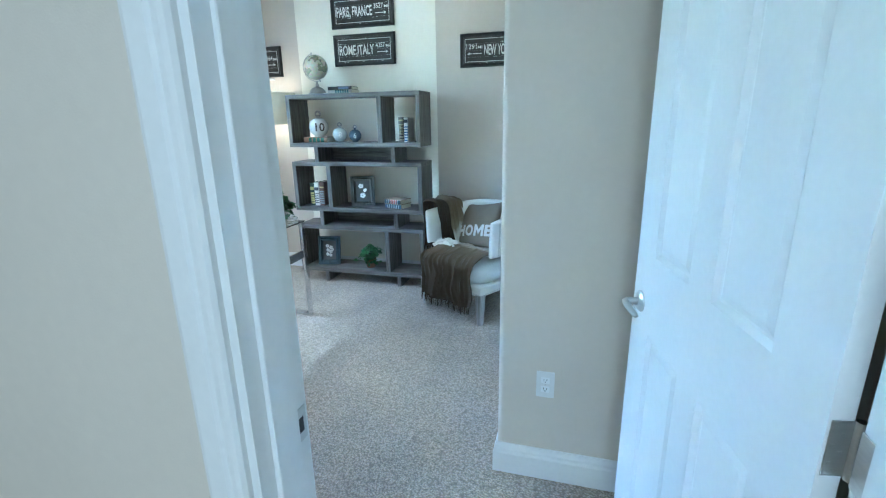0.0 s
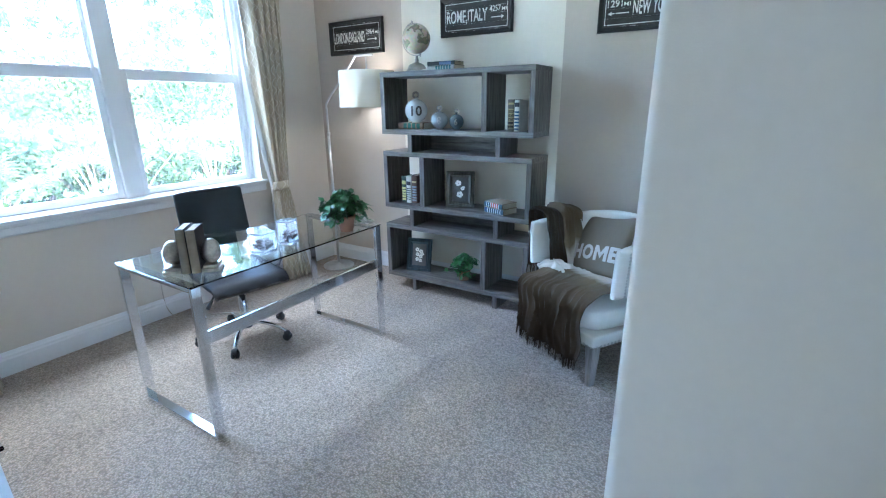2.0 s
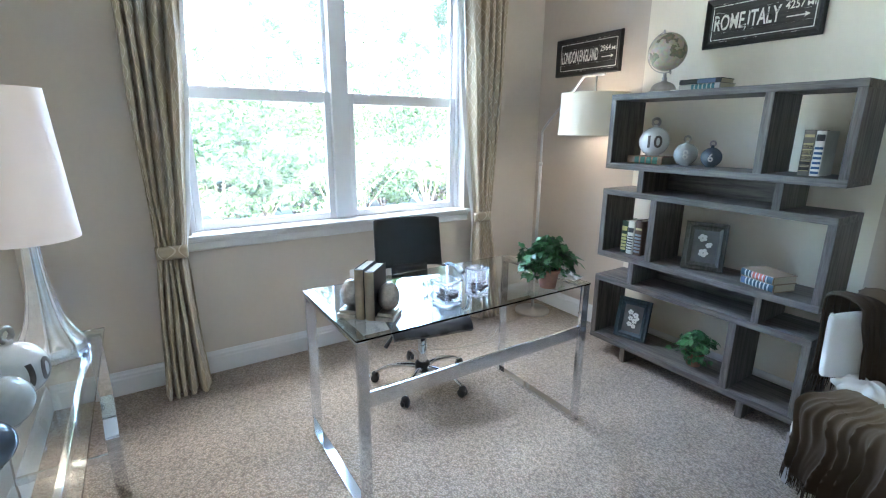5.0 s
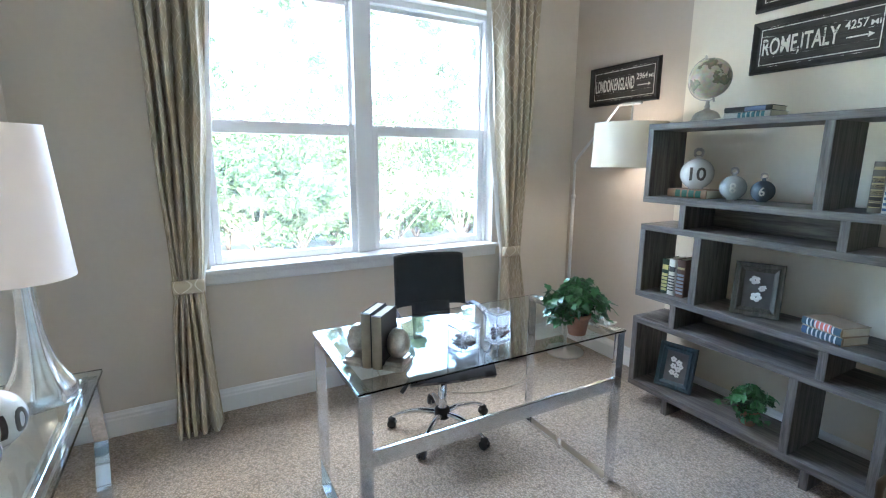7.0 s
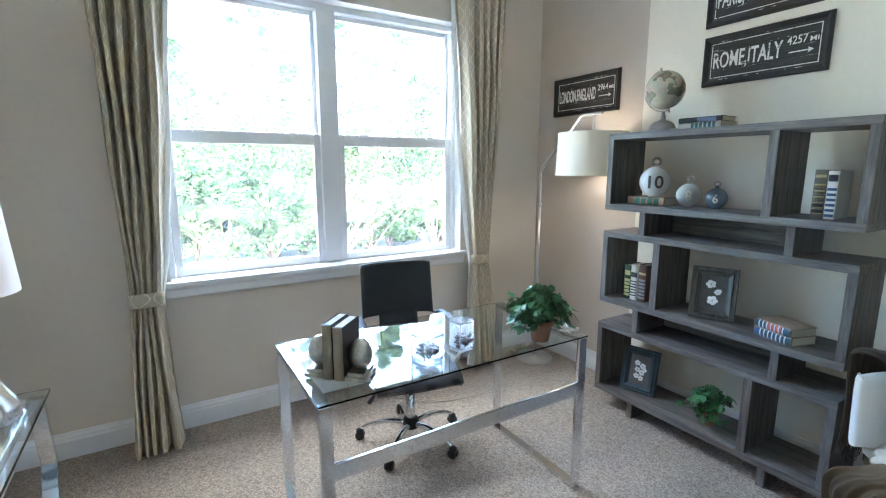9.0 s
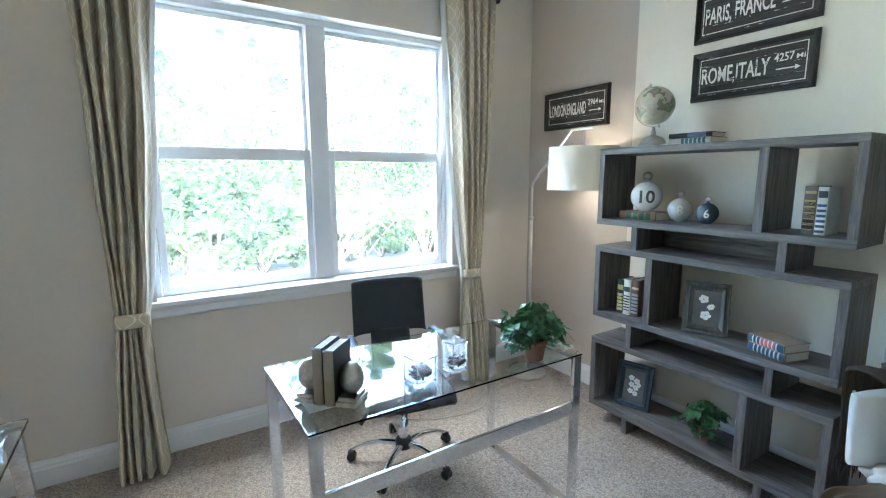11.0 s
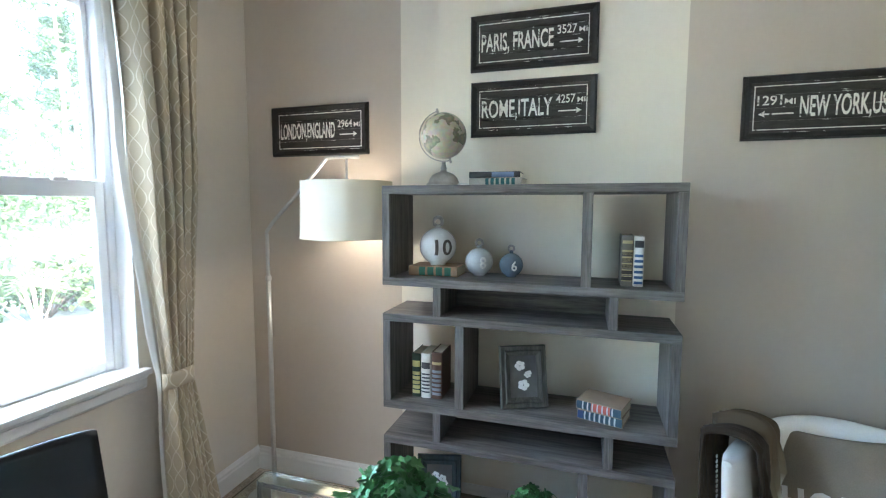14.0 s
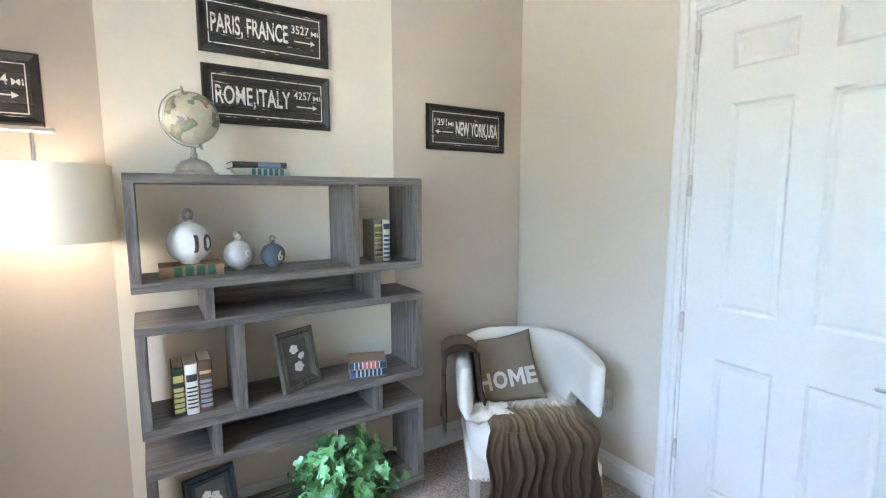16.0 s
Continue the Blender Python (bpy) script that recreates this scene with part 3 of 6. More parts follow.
# ---- glass desk ----
def desk():
    x0, x1, y0, y1, h = -2.622, -1.993, 1.936, 3.172, 0.766
    d = thing("desk", (x1, y0, 0), "chrome-framed desk with a clear glass top", "desk")
    W, Ln = x1 - x0, y1 - y0
    wb, tb = 0.044, 0.020
    for ya in (0.0, Ln - wb):
        part("leg", B(-tb, 0, ya, ya + wb, 0.0, h - 0.010, 0.002, 2), chrome, d)
        part("leg", B(-W, -W + tb, ya, ya + wb, 0.0, h - 0.010, 0.002, 2), chrome, d)
        part("foot_rail", B(-W + tb, -tb, ya, ya + wb, 0.0, tb, 0.002, 2), chrome, d)
        part("top_rail", B(-W + tb, -tb, ya, ya + wb, h - 0.010 - tb, h - 0.010, 0.002, 2), chrome, d)
        for xb in (-0.030, -W + 0.03):
            bm = bmesh.new()
            lathe(bm, [(0, 0), (0.010, 0), (0.010, 0.004), (0, 0.006)], 14)
            bmesh.ops.rotate(bm, verts=bm.verts[:], cent=(0, 0, 0), matrix=Matrix.Rotation(radians(90 if ya else -90), 3, "X"))
            bmesh.ops.translate(bm, verts=bm.verts[:], vec=(-0.010 if xb > -0.1 else -W + 0.010, ya if ya else wb, 0.61))
            part("bolt", bm, chrome, d)
    part("stretcher", B(-0.018, -0.004, wb, Ln - wb, 0.482, 0.543, 0.002, 2), chrome, d, "polished chrome stretcher bar")
    top = part("glass_top", B(-W - 0.002, 0.002, -0.002, Ln + 0.002, h - 0.0075, h), desk_glass, d, "clear glass top with polished edge")
    top.visible_shadow = False
    return d


desk()
DESK = 0.7665


# ---- curtains ----
def curtain_mat():
    m = mat("curtain_fabric", (0.50, 0.43, 0.31), 0.8, spec=0.2, bump=0.15, bump_scale=900, bump_dist=0.0006)
    nt = m.node_tree
    N, L = nt.nodes, nt.links
    b = N["Principled BSDF"]
    uv = N.new("ShaderNodeUVMap")
    sep = N.new("ShaderNodeSeparateXYZ")
    L.new(uv.outputs["UV"], sep.inputs["Vector"])

    def m2(op, a, c=None, v=None):
        x = N.new("ShaderNodeMath")
        x.operation = op
        L.new(a, x.inputs[0])
        if c is not None:
            L.new(c, x.inputs[1])
        if v is not None:
            x.inputs[1].default_value = v
        return x.outputs[0]
    sv = m2("SINE", m2("MULTIPLY", sep.outputs["Y"], v=2 * math.pi / 0.20))
    line = None
    for amp in (0.42, -0.42):
        u = m2("ADD", m2("MULTIPLY", sep.outputs["X"], v=1 / 0.085), m2("MULTIPLY", sv, v=amp))
        d = m2("ABSOLUTE", m2("SUBTRACT", m2("FRACT", u), v=0.5))
        s = N.new("ShaderNodeMapRange")
        s.inputs["From Min"].default_value, s.inputs["From Max"].default_value = 0.022, 0.05
        s.inputs["To Min"].default_value, s.inputs["To Max"].default_value = 1.0, 0.0
        L.new(d, s.inputs["Value"])
        line = s.outputs["Result"] if line is None else m2("MAXIMUM", line, s.outputs["Result"])
    mx = N.new("ShaderNodeMix")
    mx.data_type = "RGBA"
    mx.inputs[6].default_value, mx.inputs[7].default_value = (0.50, 0.43, 0.31, 1), (0.70, 0.645, 0.52, 1)
    L.new(line, mx.inputs[0])
    L.new(mx.outputs[2], b.inputs["Base Color"])
    b.inputs["Sheen Weight"].default_value = 0.2
    return m


curtain_fabric = curtain_mat()
lining = mat("curtain_lining", (0.78, 0.77, 0.73), 0.85, var=0.03)


def curtain(yc_top, yc_tie, yc_bot, w_top, w_tie, w_bot, flip):
    c = thing("curtain", (WEST + 0.10, yc_bot, 0), "beige trellis-patterned curtain tied back beside the window", "curtain", group="curtains at the window")
    zt, ztie, pleats = 2.80, 0.825, 5

    def f(u, v):
        z = 0.012 + v * (zt - 0.012)
        if z > ztie:
            k = (z - ztie) / (zt - ztie)
            e = k ** 0.75
            yc, w = yc_tie + (yc_top - yc_tie) * e, w_tie + (w_top - w_tie) * e
            amp = 0.018 + 0.030 * min(1, k * 2.2)
        else:
            k = (ztie - z) / ztie
            e = k ** 0.8
            yc, w = yc_tie + (yc_bot - yc_tie) * e, w_tie + (w_bot - w_tie) * e
            amp = 0.018 + 0.030 * min(1, k * 2)
        ph = 2 * math.pi * pleats * (1 - (1 - u) ** 1.35 if flip else u ** 1.35)
        wob = 0.25 * math.sin(3.1 * z + 5 * u + yc_top)
        x = amp * (2 * abs(math.sin(ph / 2 + wob / 2)) ** 0.8 - 1) + 0.006 * math.sin(2.7 * ph + z * 2)
        y = yc + (u - 0.5) * w + 0.25 * w / pleats * math.sin(2 * ph + wob) * 0.35 + 0.004 * math.sin(7 * z + 9 * u)
        flare = 0.085 * max(0.0, 1 - z / ztie) ** 1.3
        return Vector((x + 0.015 + flare, y - yc_bot, z))
    cloth = 1.05
    bm = grid(bmesh.new(), f, 110, 60, uv=lambda u, v: (u * cloth, v * zt))
    part("drape", solid(bm, 0.003), curtain_fabric, c, angle=80)
    e0 = 1.0 if flip else 0.0

    def fl(u, v):
        p = f(e0, v)
        s = 1 if flip else -1
        return Vector((p.x - 0.012 - 0.02 * u + 0.004 * math.sin(9 * v), p.y + s * (0.002 + 0.026 * u * min(1.0, max(0.0, (v - 0.27) / 0.1))), p.z + 0.01 - 0.05 * u * (1 if v < 0.3 else 0)))
    part("lining", solid(grid(bmesh.new(), fl, 4, 40), 0.002), lining, c, "white lining along the inner edge", angle=80)

    def ft(u, v):
        a = 2 * math.pi * u
        q = 0.8
        cx, sx = math.cos(a), math.sin(a)
        y = math.copysign(abs(cx) ** q, cx) * (w_tie * 0.56 + 0.004)
        x = math.copysign(abs(sx) ** q, sx) * 0.036 + 0.015
        return Vector((x, yc_tie - yc_bot + y, ztie - 0.035 + 0.075 * v + 0.006 * math.sin(a)))
    part("tieback", solid(grid(bmesh.new(), ft, 36, 3, wrap=True, uv=lambda u, v: (u * 0.4, v * 0.08)), 0.003), curtain_fabric, c, "matching fabric tieback", angle=80)
    return c


curtain(1.515, 1.462, 1.452, 0.360, 0.135, 0.240, True)
curtain(3.605, 3.622, 3.625, 0.380, 0.135, 0.250, False)
rod = thing("curtain_rod", (WEST + 0.105, 2.55, 2.815), "dark metal curtain rod with finials above the window", "curtain rod")
dark_metal = mat("dark_metal", (0.05, 0.045, 0.04), 0.4, 0.8, var=0.15, var_scale=20)
bm = bmesh.new()
tube(bm, [(0, -1.27, 0), (0, 1.27, 0)], 0.012, 12)
part("rod", bm, dark_metal, rod)
for s in (-1, 1):
    bm = lathe(bmesh.new(), [(0, -0.03), (0.02, -0.022), (0.027, 0), (0.02, 0.022), (0, 0.03)], 16, (0, s * 1.29, 0))
    part("finial", bm, dark_metal, rod)
    bm = bmesh.new()
    box(bm, -0.105, 0.0, s * 1.2 - 0.008, s * 1.2 + 0.008, -0.02, -0.008, 0.002, 1)
    part("bracket", bm, dark_metal, rod)


# ---- task chair ----
def task_chair():
    c = thing("office_chair", (-2.770, 2.664, 0), "black leather office chair with chrome arms and star base", "office chair", -13)
    bm = bmesh.new()
    for k in range(5):
        a = radians(-37 + 72 * k)
        d = Vector((math.cos(a), math.sin(a), 0))
        pts = smooth_path([d * 0.035 + Vector((0, 0, 0.105)), d * 0.12 + Vector((0, 0, 0.112)), d * 0.22 + Vector((0, 0, 0.095)), d * 0.285 + Vector((0, 0, 0.062))], 5)
        leg = bmesh.new()
        tube(leg, pts, [0.019 - 0.0005 * i for i in range(len(pts))], 12, 0.85)
        part("base_leg", leg, chrome, c)
        cs = bmesh.new()
        p = d * 0.290
        s = Vector((-d.y, d.x, 0))
        for q in (-0.013, 0.013):
            w = lathe(bmesh.new(), [(0, -0.009), (0.020, -0.009), (0.025, -0.005), (0.025, 0.005), (0.020, 0.009), (0, 0.009)], 16)
            bmesh.ops.transform(w, verts=w.verts[:], matrix=Matrix.Translation(p + s * q + Vector((0, 0, 0.025))) @ s.to_track_quat("Z", "Y").to_matrix().to_4x4())
            tmp = bpy.data.meshes.new("wheel")
            w.to_mesh(tmp)
            w.free()
            cs.from_mesh(tmp)
            bpy.data.meshes.remove(tmp)
        lathe(cs, [(0.0, 0.032), (0.022, 0.034), (0.021, 0.056), (0.012, 0.064), (0, 0.064)], 14, (p.x, p.y, 0))
        part("caster", cs, black_plastic, c, "black plastic twin caster")
    part("hub", lathe(bmesh.new(), [(0, 0.075), (0.042, 0.078), (0.046, 0.09), (0.044, 0.128), (0.034, 0.138), (0, 0.138)], 24), black_plastic, c)
    part("gas_column", lathe(bmesh.new(), [(0.026, 0.138), (0.026, 0.30), (0.021, 0.302), (0.016, 0.304), (0.016, 0.42), (0, 0.42)], 20), chrome, c)
    bm = B(-0.10, 0.10, -0.09, 0.09, 0.405, 0.435, 0.008, 2)
    part("seat_plate", bm, black_plastic, c)
    bm = bmesh.new()
    tube(bm, smooth_path([(0.02, -0.08, 0.41), (0.06, -0.17, 0.385), (0.10, -0.22, 0.355)], 4), 0.006, 8)
    tube(bm, [(0.10, -0.215, 0.358), (0.115, -0.24, 0.335), (0.125, -0.255, 0.322)], [0.008, 0.012, 0.011], 10)
    part("lever", bm, black_plastic, c)

    def seat(u, v):
        x, y = -0.235 + 0.47 * u, -0.235 + 0.47 * v
        e = (abs(2 * u - 1)) ** 6
        g = (abs(2 * v - 1)) ** 6
        drop = 0.035 * max(0, (u - 0.80) / 0.20) ** 2
        return Vector((x, y * (1 - 0.03 * e), 0.468 - 0.012 * math.cos(math.pi * (v - 0.5)) - 0.010 * (e + g) - drop + 0.03 * max(0, (0.15 - u) / 0.15) ** 2))
    part("seat", solid(grid(bmesh.new(), seat, 20, 20), 0.032), black_leather, c, "black leather seat", angle=60)
    bx = -0.285

    def back(u, v):
        y = -0.215 + 0.43 * u
        z = 0.655 + 0.305 * v
        x = bx - 0.10 * (v - 0.1) * 0.55 + 0.018 * math.cos(math.pi * (u - 0.5)) * -1
        return Vector((x, y * (1 - 0.02 * v), z - 0.010 * (abs(2 * u - 1)) ** 8))
    part("backrest", solid(grid(bmesh.new(), back, 18, 14), 0.024), black_leather, c, "stitched black leather backrest", angle=60)

    def tongue(u, v):
        return Vector((bx + 0.012 - 0.03 * (v - 0.5) + 0.03 * (1 - v) ** 2, (-0.115 + 0.23 * u), 0.46 + 0.215 * v))
    part("lumbar_panel", solid(grid(bmesh.new(), tongue, 8, 8), 0.02), black_leather, c, angle=60)
    for s in (-1, 1):
        y = s * 0.245
        pts = smooth_path([(bx - 0.02, s * 0.20, 0.76), (bx + 0.0, s * 0.205, 0.665), (bx + 0.02, y, 0.645), (bx + 0.12, y, 0.662), (bx + 0.30, y, 0.655), (bx + 0.40, y, 0.60), (bx + 0.40, y, 0.52), (bx + 0.34, s * 0.235, 0.455), (bx + 0.24, s * 0.15, 0.43)], 6)
        part("arm_frame", tube(bmesh.new(), pts, 0.011, 12), chrome, c, "chrome tube arm")
        pad = smooth_path([(bx + 0.06, y, 0.668), (bx + 0.18, y, 0.680), (bx + 0.30, y, 0.672)], 5)
        part("arm_pad", tube(bmesh.new(), pad, 0.022, 12, 0.45), black_leather, c, "black arm pad")
    return c


task_chair()


# ---- floor lamp ----
def emit_shade(name, color, strength, base):
    m = mat(name, base, 0.85, var=0.02, var_scale=8, bump=0.2, bump_scale=500, bump_dist=0.0006)
    b = m.node_tree.nodes["Principled BSDF"]
    b.inputs["Emission Color"].default_value, b.inputs["Emission Strength"].default_value = (*color, 1), strength
    return m


shade_cloth = emit_shade("floor_lamp_shade", (1.0, 0.80, 0.50), 0.004, (0.76, 0.70, 0.56))
shade_white = emit_shade("table_lamp_shade", (1.0, 0.74, 0.52), 0.014, (0.82, 0.80, 0.78))


def bulb(x, y, z, watts, color, radius):
    ld = bpy.data.lights.new("bulb", "POINT")
    ld.energy, ld.color, ld.shadow_soft_size = watts, color, radius
    o = new("bulb_light", ld)
    o.location = (x, y, z)
    return o


def drum(r0, r1, z0, z1, seg=48):
    return solid(lathe(bmesh.new(), [(r0, z0), (r0 * 0.5 + r1 * 0.5, (z0 + z1) / 2), (r1, z1)], seg), 0.003)


def floor_lamp():
    fx, fy = -3.262, 4.04
    ax, ay = -2.792, 4.050
    l = thing("floor_lamp", (fx, fy, 0), "brushed steel arc floor lamp with a cream drum shade, lit", "floor lamp")
    part("base", lathe(bmesh.new(), [(0, 0), (0.142, 0), (0.145, 0.004), (0.145, 0.014), (0.140, 0.018), (0.02, 0.022), (0.016, 0.04), (0, 0.04)], 48), brushed_steel, l)
    d = Vector((ax - fx, ay - fy, 0))
    pts = [Vector((0, 0, 0.03)), Vector((0, 0, 0.6)), Vector((0, 0, 1.24))]
    part("lower_pole", tube(bmesh.new(), pts, 0.0125, 14), brushed_steel, l)
    up = smooth_path([(0, 0, 1.23), (0, 0, 1.44), tuple(d * 0.03 + Vector((0, 0, 1.51))), tuple(d * 0.38 + Vector((0, 0, 1.676))), tuple(d * 0.64 + Vector((0, 0, 1.800))), tuple(d * 0.745 + Vector((0, 0, 1.852))), tuple(d * 0.80 + Vector((0, 0, 1.864))), tuple(d * 1.14 + Vector((0, 0, 1.864)))], 7)
    part("arm", tube(bmesh.new(), up, 0.0095, 12), brushed_steel, l)
    part("collar", lathe(bmesh.new(), [(0.0125, 1.225), (0.016, 1.23), (0.016, 1.25), (0.011, 1.255)], 16), brushed_steel, l)
    bm = tube(bmesh.new(), [d + Vector((0, 0, 1.858)), d + Vector((0, 0, 1.62))], 0.006, 10)
    lathe(bm, [(0, 1.56), (0.02, 1.565), (0.02, 1.62), (0.0, 1.63)], 14, d)
    part("stem", bm, brushed_steel, l)
    sh = part("shade", drum(0.230, 0.223, 1.468, 1.742), shade_cloth, l, "cream fabric drum shade")
    sh.location = d
    for z in (1.470, 1.740):
        rr = 0.2315 if z < 1.6 else 0.2245
        tr = part("trim_band", solid(lathe(bmesh.new(), [(rr, z - 0.004), (rr, z + 0.004)], 48), 0.002), shade_cloth, sh)
    bm = bmesh.new()
    for k in range(3):
        a = k * 2.094
        tube(bm, [(0, 0, 1.66), (0.222 * math.cos(a), 0.222 * math.sin(a), 1.728)], 0.002, 6)
    part("spider", bm, brushed_steel, sh)
    bulb(ax, ay, 1.575, LAMP_W * 0.52, (1.0, 0.87, 0.73), 0.08)
    return l


LAMP_W = 0.75
floor_lamp()


# ---- console table with lamp and bottles ----
def console():
    x0, x1, y0, y1, h = -2.610, -1.440, 0.806, 1.180, 0.765
    c = thing("console_table", ((x0 + x1) / 2, (y0 + y1) / 2, 0), "chrome console table with a glass top against the wall", "console table")
    W, D = (x1 - x0) / 2, (y1 - y0) / 2
    part("glass_top", B(-W, W, -D, D, h - 0.012, h), desk_glass, c, "clear glass top with green edge").visible_shadow = False
    for s in (-1, 1):
        part("side_rail", B(-W + 0.03, W - 0.03, s * (D - 0.045) - 0.008, s * (D - 0.045) + 0.008, h - 0.046, h - 0.014, 0.002, 1), chrome, c)
        part("end_rail", B(s * (W - 0.045) - 0.008, s * (W - 0.045) + 0.008, -D + 0.055, D - 0.055, h - 0.046, h - 0.014, 0.002, 1), chrome, c)
        for q in (-1, 1):
            path = [(-0.040, h - 0.013), (-0.022, 0.64), (0.000, 0.55), (0.016, 0.495), (-0.015, 0.44), (-0.048, 0.36), (-0.058, 0.27), (-0.045, 0.17), (-0.008, 0.07), (0.050, 0.0)]
            bm = bmesh.new()
            L1 = []
            for k, (o, z) in enumerate(path):
                wdt = 0.030 if k < 4 else 0.026
                L1.append((o, z, wdt))
            ring = []
            for o, z, wdt in L1:
                xo = s * (W - 0.02 + o)
                ring.append([bm.verts.new((xo + dx * s, q * (D - 0.030) + dy, z)) for dx, dy in ((-wdt / 2, -0.022), (wdt / 2, -0.022), (wdt / 2, 0.022), (-wdt / 2, 0.022))])
            for a, b in zip(ring, ring[1:]):
                for i in range(4):
                    bm.faces.new((a[i], a[(i + 1) % 4], b[(i + 1) % 4], b[i]))
            bm.faces.new(ring[0])
            bm.faces.new(ring[-1])
            bmesh.ops.recalc_face_normals(bm, faces=bm.faces[:])
            part("leg", bm, chrome, c, "curved chrome ribbon leg", angle=25)
        part("stretcher", B(s * (W - 0.075) - 0.007, s * (W - 0.075) + 0.007, -D + 0.05, D - 0.05, 0.255, 0.285, 0.002, 1), chrome, c)
    return c


console()
CT = 0.7655


def table_lamp():
    ax, ay = -2.425, 1.050
    l = thing("table_lamp", (ax, ay, CT), "silver faceted table lamp with a tapered white shade, lit", "table lamp")
    prof = [(0.0, 0.0), (0.100, 0.0), (0.102, 0.005), (0.096, 0.038), (0.098, 0.043), (0.074, 0.080), (0.054, 0.125), (0.041, 0.18), (0.032, 0.24), (0.026, 0.31), (0.022, 0.38), (0.021, 0.41), (0.0, 0.412)]
    flute = bmesh.new()
    rings = []
    for rad, z in prof[1:-1]:
        depth = 0.16 if z > 0.041 else 0.10
        rings.append([flute.verts.new((rad * (1 - depth * abs(math.sin(4 * q)) ** 0.7) * math.cos(q), rad * (1 - depth * abs(math.sin(4 * q)) ** 0.7) * math.sin(q), z)) for q in [2 * math.pi * k / 64 + 0.2 for k in range(64)]])
    for lo, hi in zip(rings, rings[1:]):
        for k in range(64):
            flute.faces.new((lo[k], lo[(k + 1) % 64], hi[(k + 1) % 64], hi[k]))
    flute.faces.new(rings[0][::-1])
    flute.faces.new(rings[-1])
    part("base", flute, silver_leaf, l, "silver leaf fluted trumpet base", angle=22)
    part("socket", lathe(bmesh.new(), [(0.0, 0.41), (0.017, 0.41), (0.017, 0.47), (0.0, 0.475)], 16), brushed_steel, l)
    sh = part("shade", drum(0.134, 0.104, 0.392, 0.840), shade_white, l, "tapered white fabric shade")
    bm = bmesh.new()
    for k in range(3):
        a = k * 2.094
        tube(bm, [(0, 0, 0.80), (0.103 * math.cos(a), 0.103 * math.sin(a), 0.815)], 0.002, 6)
    tube(bm, [(0, 0, 0.47), (0, 0, 0.81)], 0.003, 6)
    part("harp", bm, brushed_steel, sh)
    bulb(ax, ay, CT + 0.70, LAMP_W * 0.85, (1.0, 0.80, 0.60), 0.035)
    return l


table_lamp()

glaze_white = mat("glaze_white", (0.72, 0.71, 0.68), 0.12, var=0.04, var_scale=14, var2=0.03, var2_scale=60)
glaze_grey = mat("glaze_grey", (0.47, 0.48, 0.47), 0.12, var=0.06, var_scale=14, var2=0.04, var2_scale=60)
glaze_blue = mat("glaze_blue", (0.10, 0.125, 0.15), 0.12, var=0.10, var_scale=14, var2=0.05, var2_scale=60)
ink_dark = mat("ink_dark", (0.10, 0.085, 0.07), 0.4, var=0.3, var_scale=60)
ink_light = mat("ink_light", (0.62, 0.60, 0.56), 0.35, var=0.2, var_scale=60)


def ornament(x, y, z, r, glaze, digits, ink, label, turn=0.0, group="numbered ornaments"):
    o = thing("ornament", (x, y, z), label, "ornament", turn, group)
    prof = [(0, 0.0)] + [(r * math.sin(a), r - r * math.cos(a)) for a in [0.28 + (math.pi - 0.42) * k / 16 for k in range(17)]]
    prof += [(r * 0.16, 2 * r + 0.001), (r * 0.17, 2 * r + 0.010), (r * 0.12, 2 * r + 0.012), (0, 2 * r + 0.013)]
    prof[1] = (r * 0.42, 0.0)
    part("body", lathe(bmesh.new(), prof, 40), glaze, o)
    ring = [(0.24 * r * math.cos(a), 0, 2 * r + 0.008 + 0.24 * r + 0.24 * r * math.sin(a)) for a in [2 * math.pi * k / 18 for k in range(18)]]
    part("ring", tube(bmesh.new(), ring, 0.095 * r, 8, closed=True), pewter, o, "weathered metal ring")
    h = r * 0.85
    w = 0.55 * h * len(digits)
    t = lettering("number", digits, -w / 2, w / 2, r - h / 2, r + h / 2, 0, ink, o, 0.001, 0.02, fine=0.007)
    for v in t.data.vertices:
        yy = math.sqrt(max(1e-6, r * r - v.co.x ** 2 - (v.co.z - r) ** 2))
        v.co.y = -yy + v.co.y - 0.0008
    return o


for x, r, g, n, ink, lb in ((-2.165, 0.079, glaze_white, "10", ink_dark, "round white ceramic ornament painted with 10"), (-2.000, 0.066, glaze_grey, "8", ink_light, "round grey ceramic ornament painted with 8"), (-1.820, 0.056, glaze_blue, "6", ink_light, "round blue-grey ceramic ornament painted with 6")):
    ornament(x, 1.005, CT, r, g, n, ink, lb + " on the console", 150 if n == "10" else 200, "ornaments on the console")


# ---- armchair ----
linen = mat("linen", (0.74, 0.71, 0.65), 0.9, var=0.03, var_scale=5, var2=0.04, var2_scale=220, bump=0.3, bump_scale=700, bump_dist=0.001, spec=0.2)
leg_wood = wood_mat("leg_wood", (0.25, 0.23, 0.21), (0.44, 0.41, 0.38), 2)
nailhead = mat("nailhead", (0.55, 0.52, 0.47), 0.3, 1.0)
pillow_cloth = mat("pillow_cloth", (0.235, 0.195, 0.145), 0.95, var=0.05, var_scale=9, var2=0.10, var2_scale=350, bump=0.4, bump_scale=600, bump_dist=0.001, spec=0.15)
felt_cream = mat("felt_cream", (0.66, 0.63, 0.58), 0.95, var=0.06, var_scale=60)
AC = (-0.752, 3.705, 0.0)
AT = -30.7


